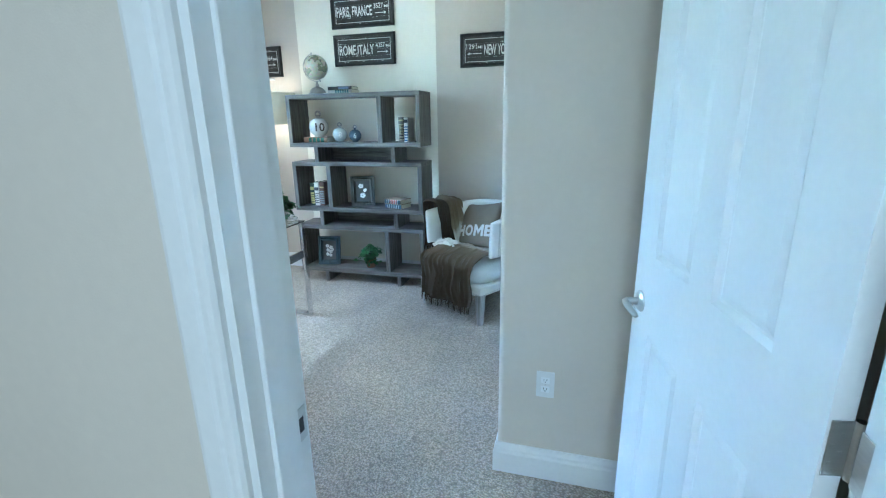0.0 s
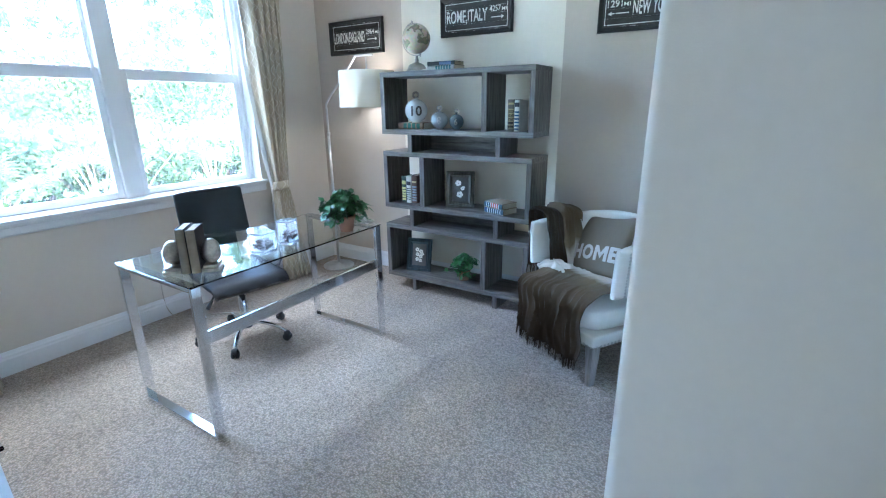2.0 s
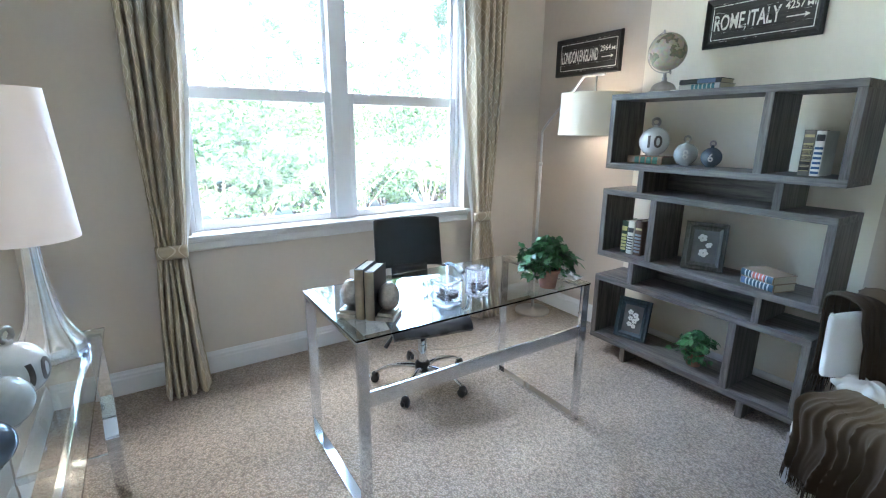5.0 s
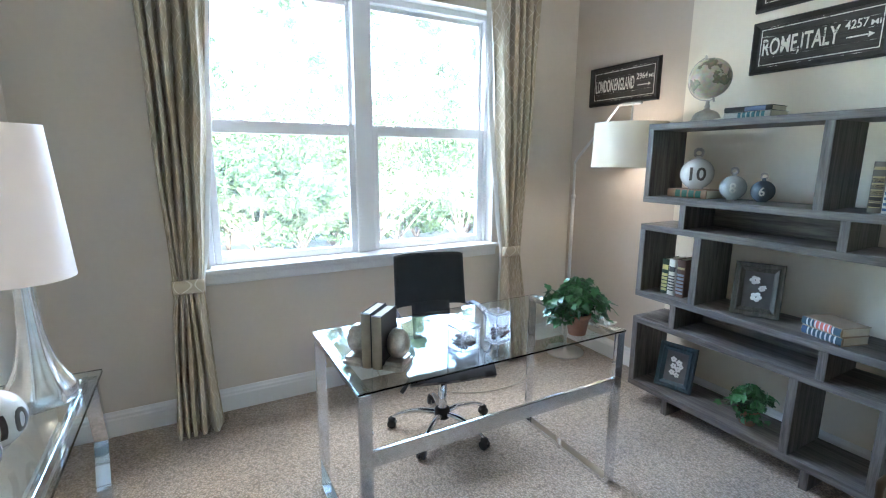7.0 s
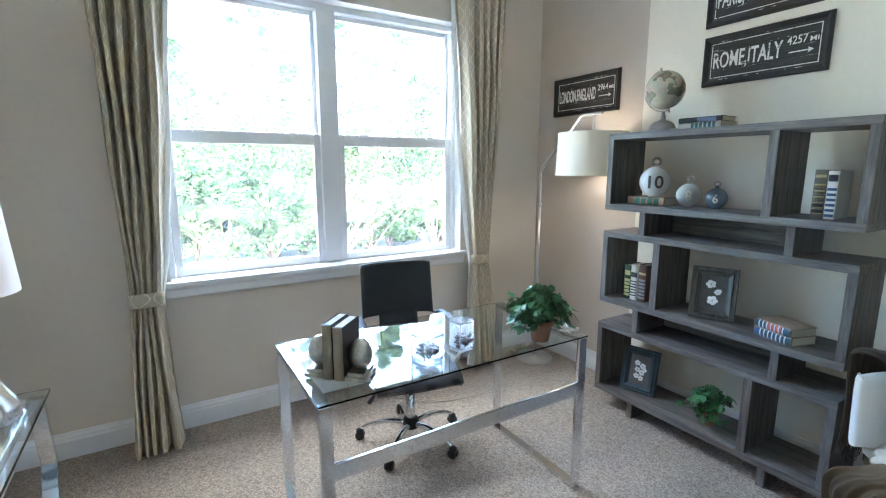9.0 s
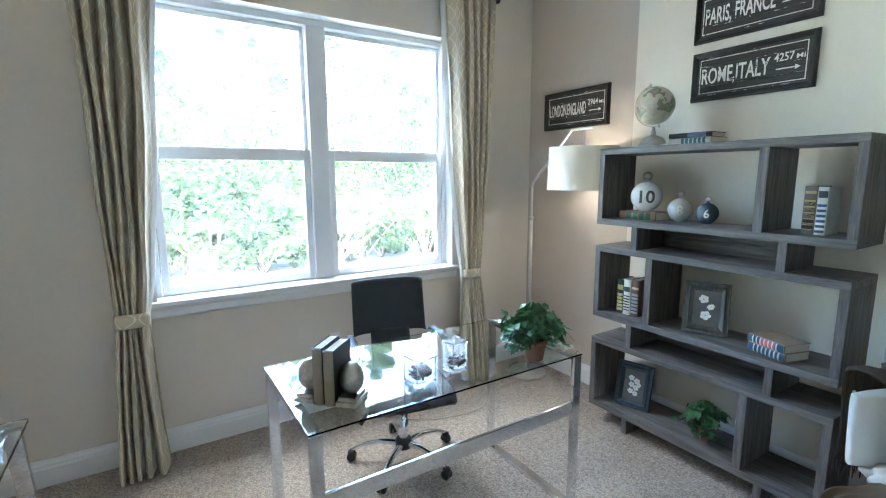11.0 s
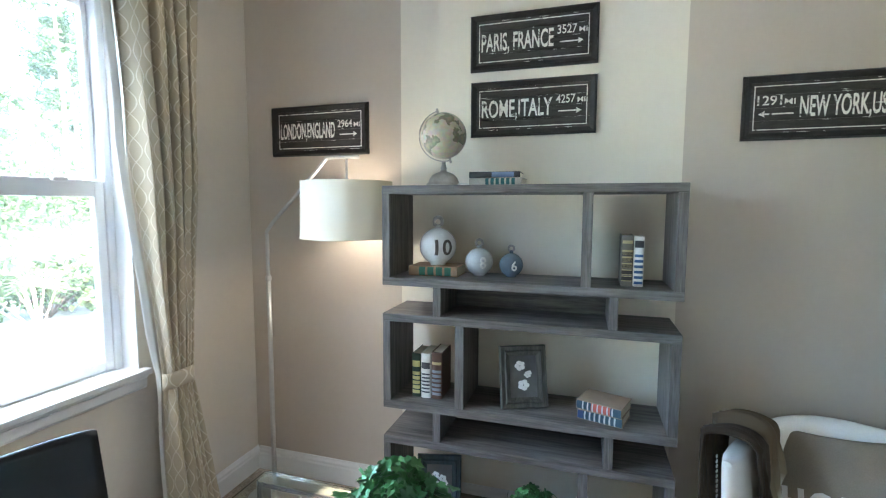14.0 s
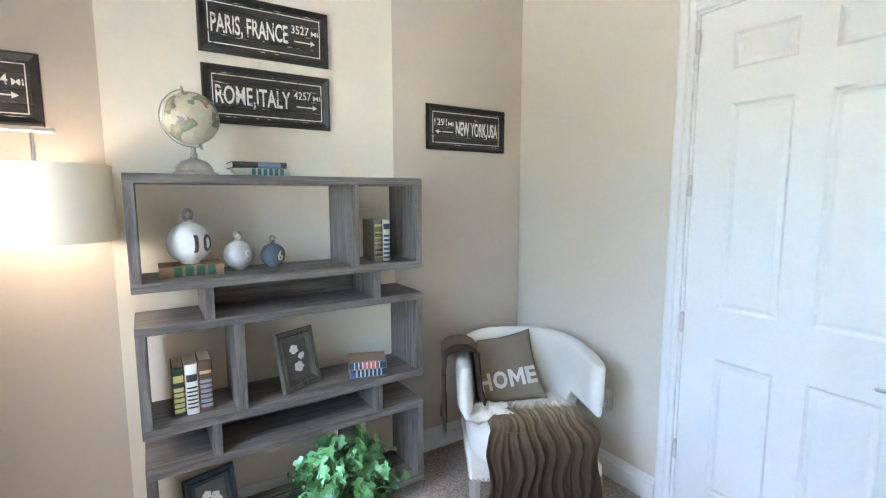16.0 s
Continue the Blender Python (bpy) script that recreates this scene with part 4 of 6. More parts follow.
def armchair():
    c = thing("armchair", AC, "cream upholstered barrel armchair with nailhead trim", "armchair", AT)

    def plan(s):
        """Centre line of the shell, s from -1 (one arm's front) to 1."""
        a = math.pi * (0.5 + 0.5 * s)
        px, py = -math.cos(a), math.sin(a)
        e = 0.62
        return Vector((math.copysign(abs(px) ** e, px) * 0.335, -0.245 + 0.545 * abs(py) ** 0.72, 0))
    n, m = 56, 20
    bm = bmesh.new()
    rows = []
    for i in range(n + 1):
        s = -1 + 2 * i / n
        p, q = plan(s), plan(s + 0.01) - plan(s - 0.01)
        if abs(s) > 0.985:
            q = Vector((0, -1 if s > 0 else 1, 0))
        out = Vector((q.y, -q.x, 0)).normalized() * -1
        k = abs(s)
        top = 0.822 - 0.048 * k ** 2.2
        bot = 0.27 + 0.235 * max(0.0, min(1.0, (k - 0.56) / 0.14)) ** 1.4
        th = 0.042
        endr = min(1.0, math.sqrt(max(0.0, 1 - (max(0.0, k - 0.93) / 0.07) ** 2)) * 0.6 + 0.4)
        ring = []
        for j in range(m):
            a = 2 * math.pi * j / m
            ca, sa = math.cos(a), math.sin(a)
            hz = (top - bot) / 2
            zz = (top + bot) / 2 + math.copysign(abs(sa) ** 0.42, sa) * hz
            lean = 0.05 * (zz - 0.5)
            w = math.copysign(abs(ca) ** 0.42, ca) * th * endr
            ring.append(bm.verts.new(p + out * (w + lean) + Vector((0, 0, zz))))
        rows.append(ring)
    for a, b in zip(rows, rows[1:]):
        for j in range(m):
            bm.faces.new((a[j], a[(j + 1) % m], b[(j + 1) % m], b[j]))
    bm.faces.new(rows[0][::-1])
    bm.faces.new(rows[-1])
    bmesh.ops.recalc_face_normals(bm, faces=bm.faces[:])
    part("back_shell", bm, linen, c, "curved cream linen back and arms", angle=75)

    def pillowy(x0, x1, y0, y1, z0, z1, pw):
        b2 = bmesh.new()
        NU, NV = 36, 16
        vs = []
        for j in range(NV + 1):
            ph = -math.pi / 2 + math.pi * j / NV
            cz, sz = math.cos(ph), math.sin(ph)
            row = []
            for i in range(NU):
                th = 2 * math.pi * i / NU
                cx, cy = math.cos(th), math.sin(th)
                f = lambda v, e: math.copysign(abs(v) ** e, v)
                row.append(b2.verts.new(((x0 + x1) / 2 + (x1 - x0) / 2 * f(cz, pw) * f(cx, pw), (y0 + y1) / 2 + (y1 - y0) / 2 * f(cz, pw) * f(cy, pw), (z0 + z1) / 2 + (z1 - z0) / 2 * f(sz, 0.7))))
            vs.append(row)
        for j in range(NV):
            for i in range(NU):
                b2.faces.new((vs[j][i], vs[j][(i + 1) % NU], vs[j + 1][(i + 1) % NU], vs[j + 1][i]))
        bmesh.ops.remove_doubles(b2, verts=b2.verts[:], dist=1e-5)
        bmesh.ops.recalc_face_normals(b2, faces=b2.faces[:])
        return b2
    part("seat_cushion", pillowy(-0.325, 0.325, -0.365, 0.25, 0.272, 0.475, 0.50), linen, c, "plump cream seat cushion", angle=75)
    part("seat_base", B(-0.330, 0.330, -0.340, 0.25, 0.225, 0.300, 0.014, 3), linen, c)
    nails = bmesh.new()
    for k in range(26):
        x = -0.315 + 0.63 * k / 25
        lathe(nails, [(0.0075, 0), (0.005, 0.003), (0, 0.004)], 8, (0, 0, 0))
        vs = nails.verts[-17:]
        bmesh.ops.transform(nails, verts=vs, matrix=pose(x, -0.3405, 0.240, 90, 0, 0))
    tagged(part("nailhead_row", nails, nailhead, c, "row of pewter nailheads"), kind="stuff")
    for s in (-1, 1):
        nails = bmesh.new()
        for k in range(20):
            lathe(nails, [(0.0075, 0), (0.005, 0.003), (0, 0.004)], 8, (0, 0, 0))
            vs = nails.verts[-17:]
            bmesh.ops.transform(nails, verts=vs, matrix=pose(s * 0.3305, -0.31 + 0.5 * k / 19, 0.240, 90, 0, s * 90))
        tagged(part("nailhead_row", nails, nailhead, c, "row of pewter nailheads"), kind="stuff")
        nails = bmesh.new()
        for k in range(14):
            lathe(nails, [(0.0075, 0), (0.005, 0.003), (0, 0.004)], 8, (0, 0, 0))
            vs = nails.verts[-17:]
            z = 0.53 + 0.23 * k / 13
            bmesh.ops.transform(nails, verts=vs, matrix=pose(s * (0.3775 + 0.05 * (z - 0.5)), -0.205, z, 90, 0, s * 90))
        tagged(part("nailhead_row", nails, nailhead, c, "row of pewter nailheads"), kind="stuff")
    for x, y in ((-0.304, -0.315), (0.304, -0.315), (-0.25, 0.22), (0.25, 0.22)):
        bm = bmesh.new()
        lo, hi = 0.017, 0.028
        back = 0.05 if y > 0 else 0.0
        prof = []
        for z, w, o in ((0.0, lo, back), (0.24, hi, 0.0)):
            prof.append([bm.verts.new((x + sx * w, y + sy * w + o, z)) for sx, sy in ((-1, -1), (1, -1), (1, 1), (-1, 1))])
        for i in range(4):
            bm.faces.new((prof[0][i], prof[0][(i + 1) % 4], prof[1][(i + 1) % 4], prof[1][i]))
        bm.faces.new(prof[0][::-1])
        bm.faces.new(prof[1])
        part("leg", bm, leg_wood, c, "tapered grey-washed wooden leg", smooth=False)
    return c


armchair()


def pillow():
    p = thing("throw_pillow", (0, 0, 0), "taupe pillow with cream HOME letters on the armchair", "pillow")
    S = 0.205

    def side(sg):
        def f(u, v):
            a, b = 2 * u - 1, 2 * v - 1
            puff = 0.060 * (max(0, 1 - a * a) * max(0, 1 - b * b)) ** 0.45
            pinch = 1 - 0.10 * (1 - a * a) * (1 if abs(b) > 0.0 else 0) * abs(b) ** 3
            pinch2 = 1 - 0.10 * (1 - b * b) * abs(a) ** 3
            w = 0.004 * math.sin(9 * a + 3 * b) * (1 - a * a) * (1 - b * b)
            return Vector((a * S * pinch2, sg * puff + w, S + b * S * pinch))
        return f
    bm = grid(bmesh.new(), side(-1), 26, 26)
    grid(bm, side(1), 26, 26)
    bmesh.ops.remove_doubles(bm, verts=bm.verts[:], dist=2e-4)
    bmesh.ops.recalc_face_normals(bm, faces=bm.faces[:])
    part("cushion", bm, pillow_cloth, p, angle=80)
    x = -0.166
    for ch, w in (("H", 0.066), ("O", 0.080), ("M", 0.090), ("E", 0.062)):
        if ch == "M":
            bm = bmesh.new()
            for poly in (((0, 0), (0.22, 0), (0.22, 1), (0, 1)), ((0.78, 0), (1, 0), (1, 1), (0.78, 1)), ((0.22, 1), (0.22, 0.62), (0.5, 0.16), (0.5, 0.52)), ((0.78, 1), (0.5, 0.52), (0.5, 0.16), (0.78, 0.62))):
                prism(bm, [(x + w * a, 0.095 + 0.095 * b) for a, b in poly], "y", 0, -0.003)
            for _ in range(2):
                bmesh.ops.subdivide_edges(bm, edges=bm.edges[:], cuts=1, use_grid_fill=True)
            t = part("letter", bm, felt_cream, p, smooth=False)
        else:
            t = lettering("letter", ch, x, x + w, 0.095, 0.190, 0, felt_cream, p, 0.003, 0.018 if ch == "M" else 0.04, fine=0.02)
        for v in t.data.vertices:
            a, b = v.co.x / S, (v.co.z - S) / S
            v.co.y += -0.060 * (max(0, 1 - a * a) * max(0, 1 - b * b)) ** 0.45 - 0.002
        x += w + 0.011
    p.matrix_world = pose(*AC, 0, 0, AT) @ pose(-0.055, 0.010, 0.455, -30, -8, 6)
    return p


pillow()


def throw():
    m = mat("throw_knit", (0.12, 0.09, 0.06), 0.95, spec=0.1, bump=0.5, bump_scale=380, bump_dist=0.002)
    nt = m.node_tree
    N, L = nt.nodes, nt.links
    uv = N.new("ShaderNodeUVMap")
    sep = N.new("ShaderNodeSeparateXYZ")
    L.new(uv.outputs["UV"], sep.inputs["Vector"])
    cr = N.new("ShaderNodeValToRGB")
    el = cr.color_ramp.elements
    el[0].position, el[0].color = 0.0, (0.70, 0.66, 0.59, 1)
    el[1].position, el[1].color = 1.0, (0.042, 0.028, 0.018, 1)
    for pos, col in ((0.07, (0.60, 0.55, 0.47, 1)), (0.17, (0.235, 0.180, 0.115, 1)), (0.42, (0.135, 0.095, 0.055, 1)), (0.62, (0.070, 0.048, 0.030, 1))):
        e = el.new(pos)
        e.color = col
    L.new(sep.outputs["Y"], cr.inputs["Fac"])
    L.new(cr.outputs["Color"], N["Principled BSDF"].inputs["Base Color"])
    N["Principled BSDF"].inputs["Sheen Weight"].default_value = 0.05
    t = thing("throw_blanket", AC, "brown ombre knitted throw with fringe draped over the armchair", "blanket", AT)

    def seat_part(u, v):
        # from the seat's back over the front edge and down
        x = -0.245 + 0.535 * u + (0.09 - 0.17 * u) * max(0, 0.5 - v)
        ln = v * 0.755
        if ln < 0.36:
            y, z = -0.03 - 0.86 * ln, 0.486 + 0.012 * math.sin(math.pi * ln / 0.36)
        elif ln < 0.47:
            a = (ln - 0.36) / 0.11 * math.pi / 2
            y, z = -0.33 - 0.062 * math.sin(a), 0.486 - 0.062 * (1 - math.cos(a))
        else:
            y, z = -0.392 - 0.01 * (ln - 0.47), 0.424 - (ln - 0.47)
        fall = min(1, max(0, (v - 0.35) / 0.25))
        w = noise.noise((u * 3, v * 2.2, 2.0))
        n1 = 0.62 - 1.5 * abs(math.sin(math.pi * (8.5 * u + 0.8 * w + 0.35 * noise.noise((u * 9, 0.5 + v * 1.3, 4.4)) + 0.5 * v * (u - 0.5)))) ** 0.8 + 0.5 * noise.noise((u * 7, v * 2.0, 1.7))
        n2 = 0.5 - 1.8 * abs(noise.noise((u * 24 + 2 * w, v * 3.5, 5.1)))
        n3 = noise.noise((u * 6, v * 9.0, 9.4))
        h = 0.015 * n1 * (0.45 + 0.75 * fall) + 0.009 * n2 + 0.012 * n3 * (1 - 0.6 * fall)
        y -= (h + 0.018) * fall
        z += (h + 0.016) * (1 - fall) * 0.8
        z += 0.03 * fall * (u - 0.5) * 0.6 + 0.012 * math.sin(13 * u + 1) * fall
        return Vector((x + 0.010 * math.sin(17 * v + 5 * u), y, z))
    bm = grid(bmesh.new(), seat_part, 110, 84, uv=lambda u, v: (u, v))
    part("seat_drape", solid(bm, 0.006), m, t, angle=80)

    def arm_part(u, v):
        # over the arm: outside fringe, over the top, inside down to the seat
        yy = -0.195 + 0.30 * u
        a = v * 0.93
        if a < 0.36:
            x, z = -0.437, 0.448 + a
        elif a < 0.53:
            q = (a - 0.36) / 0.17 * math.pi
            x, z = -0.362 - 0.075 * math.cos(q), 0.808 + 0.030 * math.sin(q)
        else:
            x, z = -0.287 + 0.10 * (a - 0.53) + 0.25 * max(0, a - 0.72) ** 1.2, 0.808 - (a - 0.53) * 0.95
        h = 0.030 * noise.noise((u * 8, v * 2.4, 3.3)) + 0.008 + 0.014 * noise.noise((u * 22, v * 6, 7.7))
        d = -1 if a < 0.4 else 1
        return Vector((x + d * (abs(h) + 0.002) * (1 if (a < 0.36 or a > 0.53) else 0.3), yy + 0.08 * max(0, a - 0.6) + 0.012 * math.sin(11 * v), z + (h + 0.01 if 0.33 < a < 0.56 else 0)))

    def arm_uv(u, v):
        pale = 1.15 * max(0, v - 0.55 - 0.25 * (1 - u) + 0.03 * math.sin(19 * u))
        return (u, max(0.0, 0.80 - 0.60 * v - pale) if u > 0.42 else 0.93)
    bm = grid(bmesh.new(), arm_part, 60, 60, uv=arm_uv)
    part("arm_drape", solid(bm, 0.006), m, t, angle=80)

    def bunch(u, v):
        a = 2 * math.pi * u
        b = math.pi * v
        r = 1 + 0.16 * math.sin(5 * a + 7 * v) + 0.10 * math.sin(9 * a - 13 * v)
        return Vector((-0.215 + 0.115 * math.sin(b) * math.cos(a) * r, -0.155 + 0.085 * math.sin(b) * math.sin(a) * r, 0.495 - 0.045 * math.cos(b) * r))
    part("fold", grid(bmesh.new(), bunch, 48, 24, wrap=True, uv=lambda u, v: (u, 0.03)), m, t, "crumpled pale end of the throw", angle=80)
    fr = bmesh.new()
    rs = random.Random(3)
    lay = fr.loops.layers.uv.verify()
    for k in range(150):
        p = seat_part(k / 149, 1.0)
        e = p + Vector((rs.uniform(-.006, .006), rs.uniform(-.006, .002), -rs.uniform(0.038, 0.060)))
        tube(fr, [p + Vector((0, 0, 0.01)), (p + e) / 2 + Vector((rs.uniform(-.003, .003), 0, 0)), e], [0.0022, 0.002, 0.0012], 4)
    for f in fr.faces:
        for lp in f.loops:
            lp[lay].uv = (0.5, 0.97)
    part("fringe", fr, m, t, "dark brown fringe")
    fr = bmesh.new()
    lay = fr.loops.layers.uv.verify()
    for k in range(60):
        p = arm_part(k / 59, 0.0)
        e = p + Vector((rs.uniform(-.006, .002), rs.uniform(-.008, .008), -rs.uniform(0.05, 0.09)))
        tube(fr, [p + Vector((0, 0, 0.01)), (p + e) / 2, e], [0.0022, 0.002, 0.0012], 4)
    for f in fr.faces:
        for lp in f.loops:
            lp[lay].uv = (0.5, 0.97)
    part("fringe", fr, m, t, "dark brown fringe")
    return t


throw()


# ---- books ----
def cloth(name, color, rough=0.55):
    return mat(name, color, rough, var=0.10, var_scale=18, var2=0.06, var2_scale=150, bump=0.15, bump_scale=400, bump_dist=0.0006)


pages = mat("pages", (0.62, 0.55, 0.42), 0.9, var=0.08, var_scale=6, var2=0.10, var2_scale=320, stretch=(1, 1, 1))
c_green, c_white, c_brown, c_dark = cloth("cover_green", (0.025, 0.055, 0.035)), cloth("cover_white", (0.68, 0.66, 0.60)), cloth("cover_brown", (0.10, 0.05, 0.032)), cloth("cover_dark", (0.045, 0.035, 0.028))
c_tan, c_navy, c_teal, c_grey, c_black = cloth("cover_tan", (0.25, 0.145, 0.075)), cloth("cover_navy", (0.03, 0.06, 0.15)), cloth("cover_teal", (0.02, 0.11, 0.12)), cloth("cover_grey", (0.25, 0.26, 0.28)), cloth("cover_black", (0.03, 0.027, 0.025))
c_olive = cloth("cover_olive", (0.16, 0.13, 0.06))
l_yellow, l_white, l_dark, l_red, l_green, l_gold, l_navy = cloth("label_yellow", (0.60, 0.55, 0.22)), cloth("label_white", (0.70, 0.69, 0.66)), cloth("label_dark", (0.05, 0.05, 0.06)), cloth("label_red", (0.42, 0.09, 0.06)), cloth("label_green", (0.02, 0.10, 0.06)), cloth("label_gold", (0.50, 0.40, 0.20), 0.35), cloth("label_navy", (0.03, 0.09, 0.20))


def book(m, w, h, d, cover, bars, label, group="", name="book"):
    """Standing book: thickness w along x, height h along z, spine at y = 0, pages towards +y. bars: (z from, z to, material) fractions on the spine."""
    b = thing(name, (0, 0, 0), label, "book", group=group)
    t = 0.003
    bm = bmesh.new()
    box(bm, -w / 2, -w / 2 + t, 0.004, d, 0, h, 0.001, 1)
    box(bm, w / 2 - t, w / 2, 0.004, d, 0, h, 0.001, 1)
    sp = [(-w / 2 * math.cos(a), 0.006 - 0.007 * math.sin(a)) for a in [math.pi * k / 8 for k in range(9)]]
    prism(bm, sp + [(w / 2 - t, 0.008), (-w / 2 + t, 0.008)], "z", 0, h)
    part("cover", bm, cover, b, angle=50)
    part("page_block", B(-w / 2 + t, w / 2 - t, 0.007, d - 0.004, 0.004, h - 0.004), pages, b, "cream paper pages", smooth=False)
    for i, (z0, z1, mm) in enumerate(bars):
        bm = bmesh.new()
        k2 = 0.0004 * min(i, 2)
        s2 = [(-w / 2 * (0.93 - 12 * k2) * math.cos(a), 0.0052 - (0.0072 + 2 * k2) * math.sin(a)) for a in [math.pi * k / 8 for k in range(9)]]
        s3 = [(x * 0.9, y + 0.002) for x, y in s2[::-1]]
        prism(bm, s2 + s3, "z", z0 * h, z1 * h)
        part("spine_band", bm, mm, b, angle=50)
    b.matrix_world = m
    return b


def stripes(n, lo, hi, fill, mm):
    s = (hi - lo) / n
    return [(lo + i * s, lo + i * s + s * fill, mm) for i in range(n)]


S1, S2, S3 = 1.301, 0.724, 0.136
# two upright books in the top box
c_umber = cloth("cover_umber", (0.17, 0.145, 0.115))
book(pose(-1.488, 3.985, S1), 0.046, 0.208, 0.15, c_umber, stripes(5, 0.10, 0.74, 0.80, l_gold) + stripes(5, 0.115, 0.725, 0.62, c_dark) + [(0.84, 0.90, l_gold)], "grey-brown leather book with dark framed spine labels", "books in the bookcase")
book(pose(-1.444, 3.985, S1), 0.038, 0.204, 0.15, c_white, stripes(6, 0.05, 0.70, 0.5, l_navy) + [(0.78, 0.92, l_dark)], "cream book with navy spine bands", "books in the bookcase")
# lying book under the ornament
book(pose(-2.440, 3.985, S1 + 0.024, 0, 90, 0), 0.046, 0.235, 0.16, c_tan, stripes(4, 0.22, 0.92, 0.72, l_green), "brown book with green labels lying flat", "books in the bookcase")
# three upright books in the middle box
book(pose(-2.400, 3.975, S2), 0.044, 0.208, 0.15, c_green, stripes(5, 0.08, 0.62, 0.72, l_yellow) + [(0.70, 0.84, l_yellow)], "dark green book with yellow spine labels", "books in the bookcase")
book(pose(-2.352, 3.972, S2), 0.046, 0.214, 0.15, c_white, stripes(6, 0.12, 0.60, 0.4, l_dark) + [(0.66, 0.80, l_dark)], "white book with dark spine lettering bands", "books in the bookcase")
book(pose(-2.299, 3.975, S2), 0.052, 0.222, 0.15, c_brown, stripes(6, 0.08, 0.66, 0.6, c_grey) + [(0.74, 0.80, l_gold)], "dark brown book with grey spine bands", "books in the bookcase")
# two lying books in the middle box
c_board, c_blue, l_pale = cloth("cover_board", (0.30, 0.22, 0.15)), cloth("cover_blue", (0.014, 0.048, 0.075)), cloth("label_pale", (0.46, 0.46, 0.46))
book(pose(-1.665, 3.968, S2 + 0.021, 0, 90, -17), 0.041, 0.185, 0.15, c_board, [(0.01, 0.14, c_navy), (0.14, 0.99, c_blue)] + stripes(7, 0.16, 0.93, 0.33, l_pale), "tan book with a blue spine and pale labels lying flat", "books in the bookcase")
book(pose(-1.670, 3.972, S2 + 0.021 + 0.041, 0, 90, -20), 0.040, 0.188, 0.15, c_board, [(0.01, 0.99, c_blue), (0.34, 0.76, l_red)] + stripes(7, 0.14, 0.90, 0.28, l_pale), "tan book with a blue and red spine lying flat", "books in the bookcase")
# on top of the bookcase
c_slate = cloth("cover_slate", (0.13, 0.17, 0.26))
c_bone = cloth("cover_bone", (0.42, 0.38, 0.32))
book(pose(-2.150, 3.975, 1.715 + 0.017, 0, 90, -3), 0.032, 0.230, 0.15, c_bone, stripes(6, 0.32, 0.92, 0.62, c_teal), "beige book with teal spine labels lying flat on the bookcase", "books in the bookcase")
book(pose(-2.150, 3.975, 1.715 + 0.033 + 0.014, 0, 90, 2), 0.026, 0.222, 0.15, c_black, [(0.45, 0.88, c_slate)], "black book with a slate-blue spine label lying flat on the bookcase", "books in the bookcase")
book(pose(-2.205, 3.985, 1.715 + 0.0065, 0, 90, 4), 0.012, 0.085, 0.11, c_white, [], "thin white booklet lying on the bookcase", "books in the bookcase")

# ---- ornaments and globe ----
ornament(-2.322, 4.066, S1 + 0.0475, 0.087, glaze_white, "10", ink_dark, "round white ceramic ornament painted with 10 on a book", 37)
ornament(-2.128, 4.095, S1, 0.065, glaze_grey, "8", ink_light, "round grey ceramic ornament painted with 8 in the bookcase", 29)
ornament(-1.978, 4.098, S1, 0.055, glaze_blue, "6", ink_light, "round blue-grey ceramic ornament painted with 6 in the bookcase", 24)


def globe_mat():
    m = mat("globe_map", (0.62, 0.55, 0.40), 0.35)
    nt = m.node_tree
    N, L = nt.nodes, nt.links
    b = N["Principled BSDF"]
    tc = N.new("ShaderNodeTexCoord")
    n = N.new("ShaderNodeTexNoise")
    n.inputs["Scale"].default_value, n.inputs["Detail"].default_value = 11.0, 6.0
    L.new(tc.outputs["Object"], n.inputs["Vector"])
    n2 = N.new("ShaderNodeTexNoise")
    n2.inputs["Scale"].default_value, n2.inputs["Detail"].default_value = 40.0, 4.0
    L.new(tc.outputs["Object"], n2.inputs["Vector"])
    cr = N.new("ShaderNodeValToRGB")
    cr.color_ramp.interpolation = "LINEAR"
    el = cr.color_ramp.elements
    el[0].position, el[0].color = 0.0, (0.66, 0.59, 0.44, 1)
    el[1].position, el[1].color = 1.0, (0.36, 0.34, 0.22, 1)
    for p, c in ((0.535, (0.68, 0.61, 0.46, 1)), (0.55, (0.28, 0.24, 0.15, 1)), (0.565, (0.24, 0.26, 0.17, 1)), (0.66, (0.50, 0.43, 0.27, 1))):
        el.new(p).color = c
    L.new(n.outputs["Fac"], cr.inputs["Fac"])
    mx = N.new("ShaderNodeMix")
    mx.data_type, mx.blend_type = "RGBA", "MULTIPLY"
    mx.inputs[0].default_value = 0.6
    L.new(cr.outputs["Color"], mx.inputs[6])
    L.new(n2.outputs["Color"], mx.inputs[7])
    L.new(mx.outputs[2], b.inputs["Base Color"])
    return m


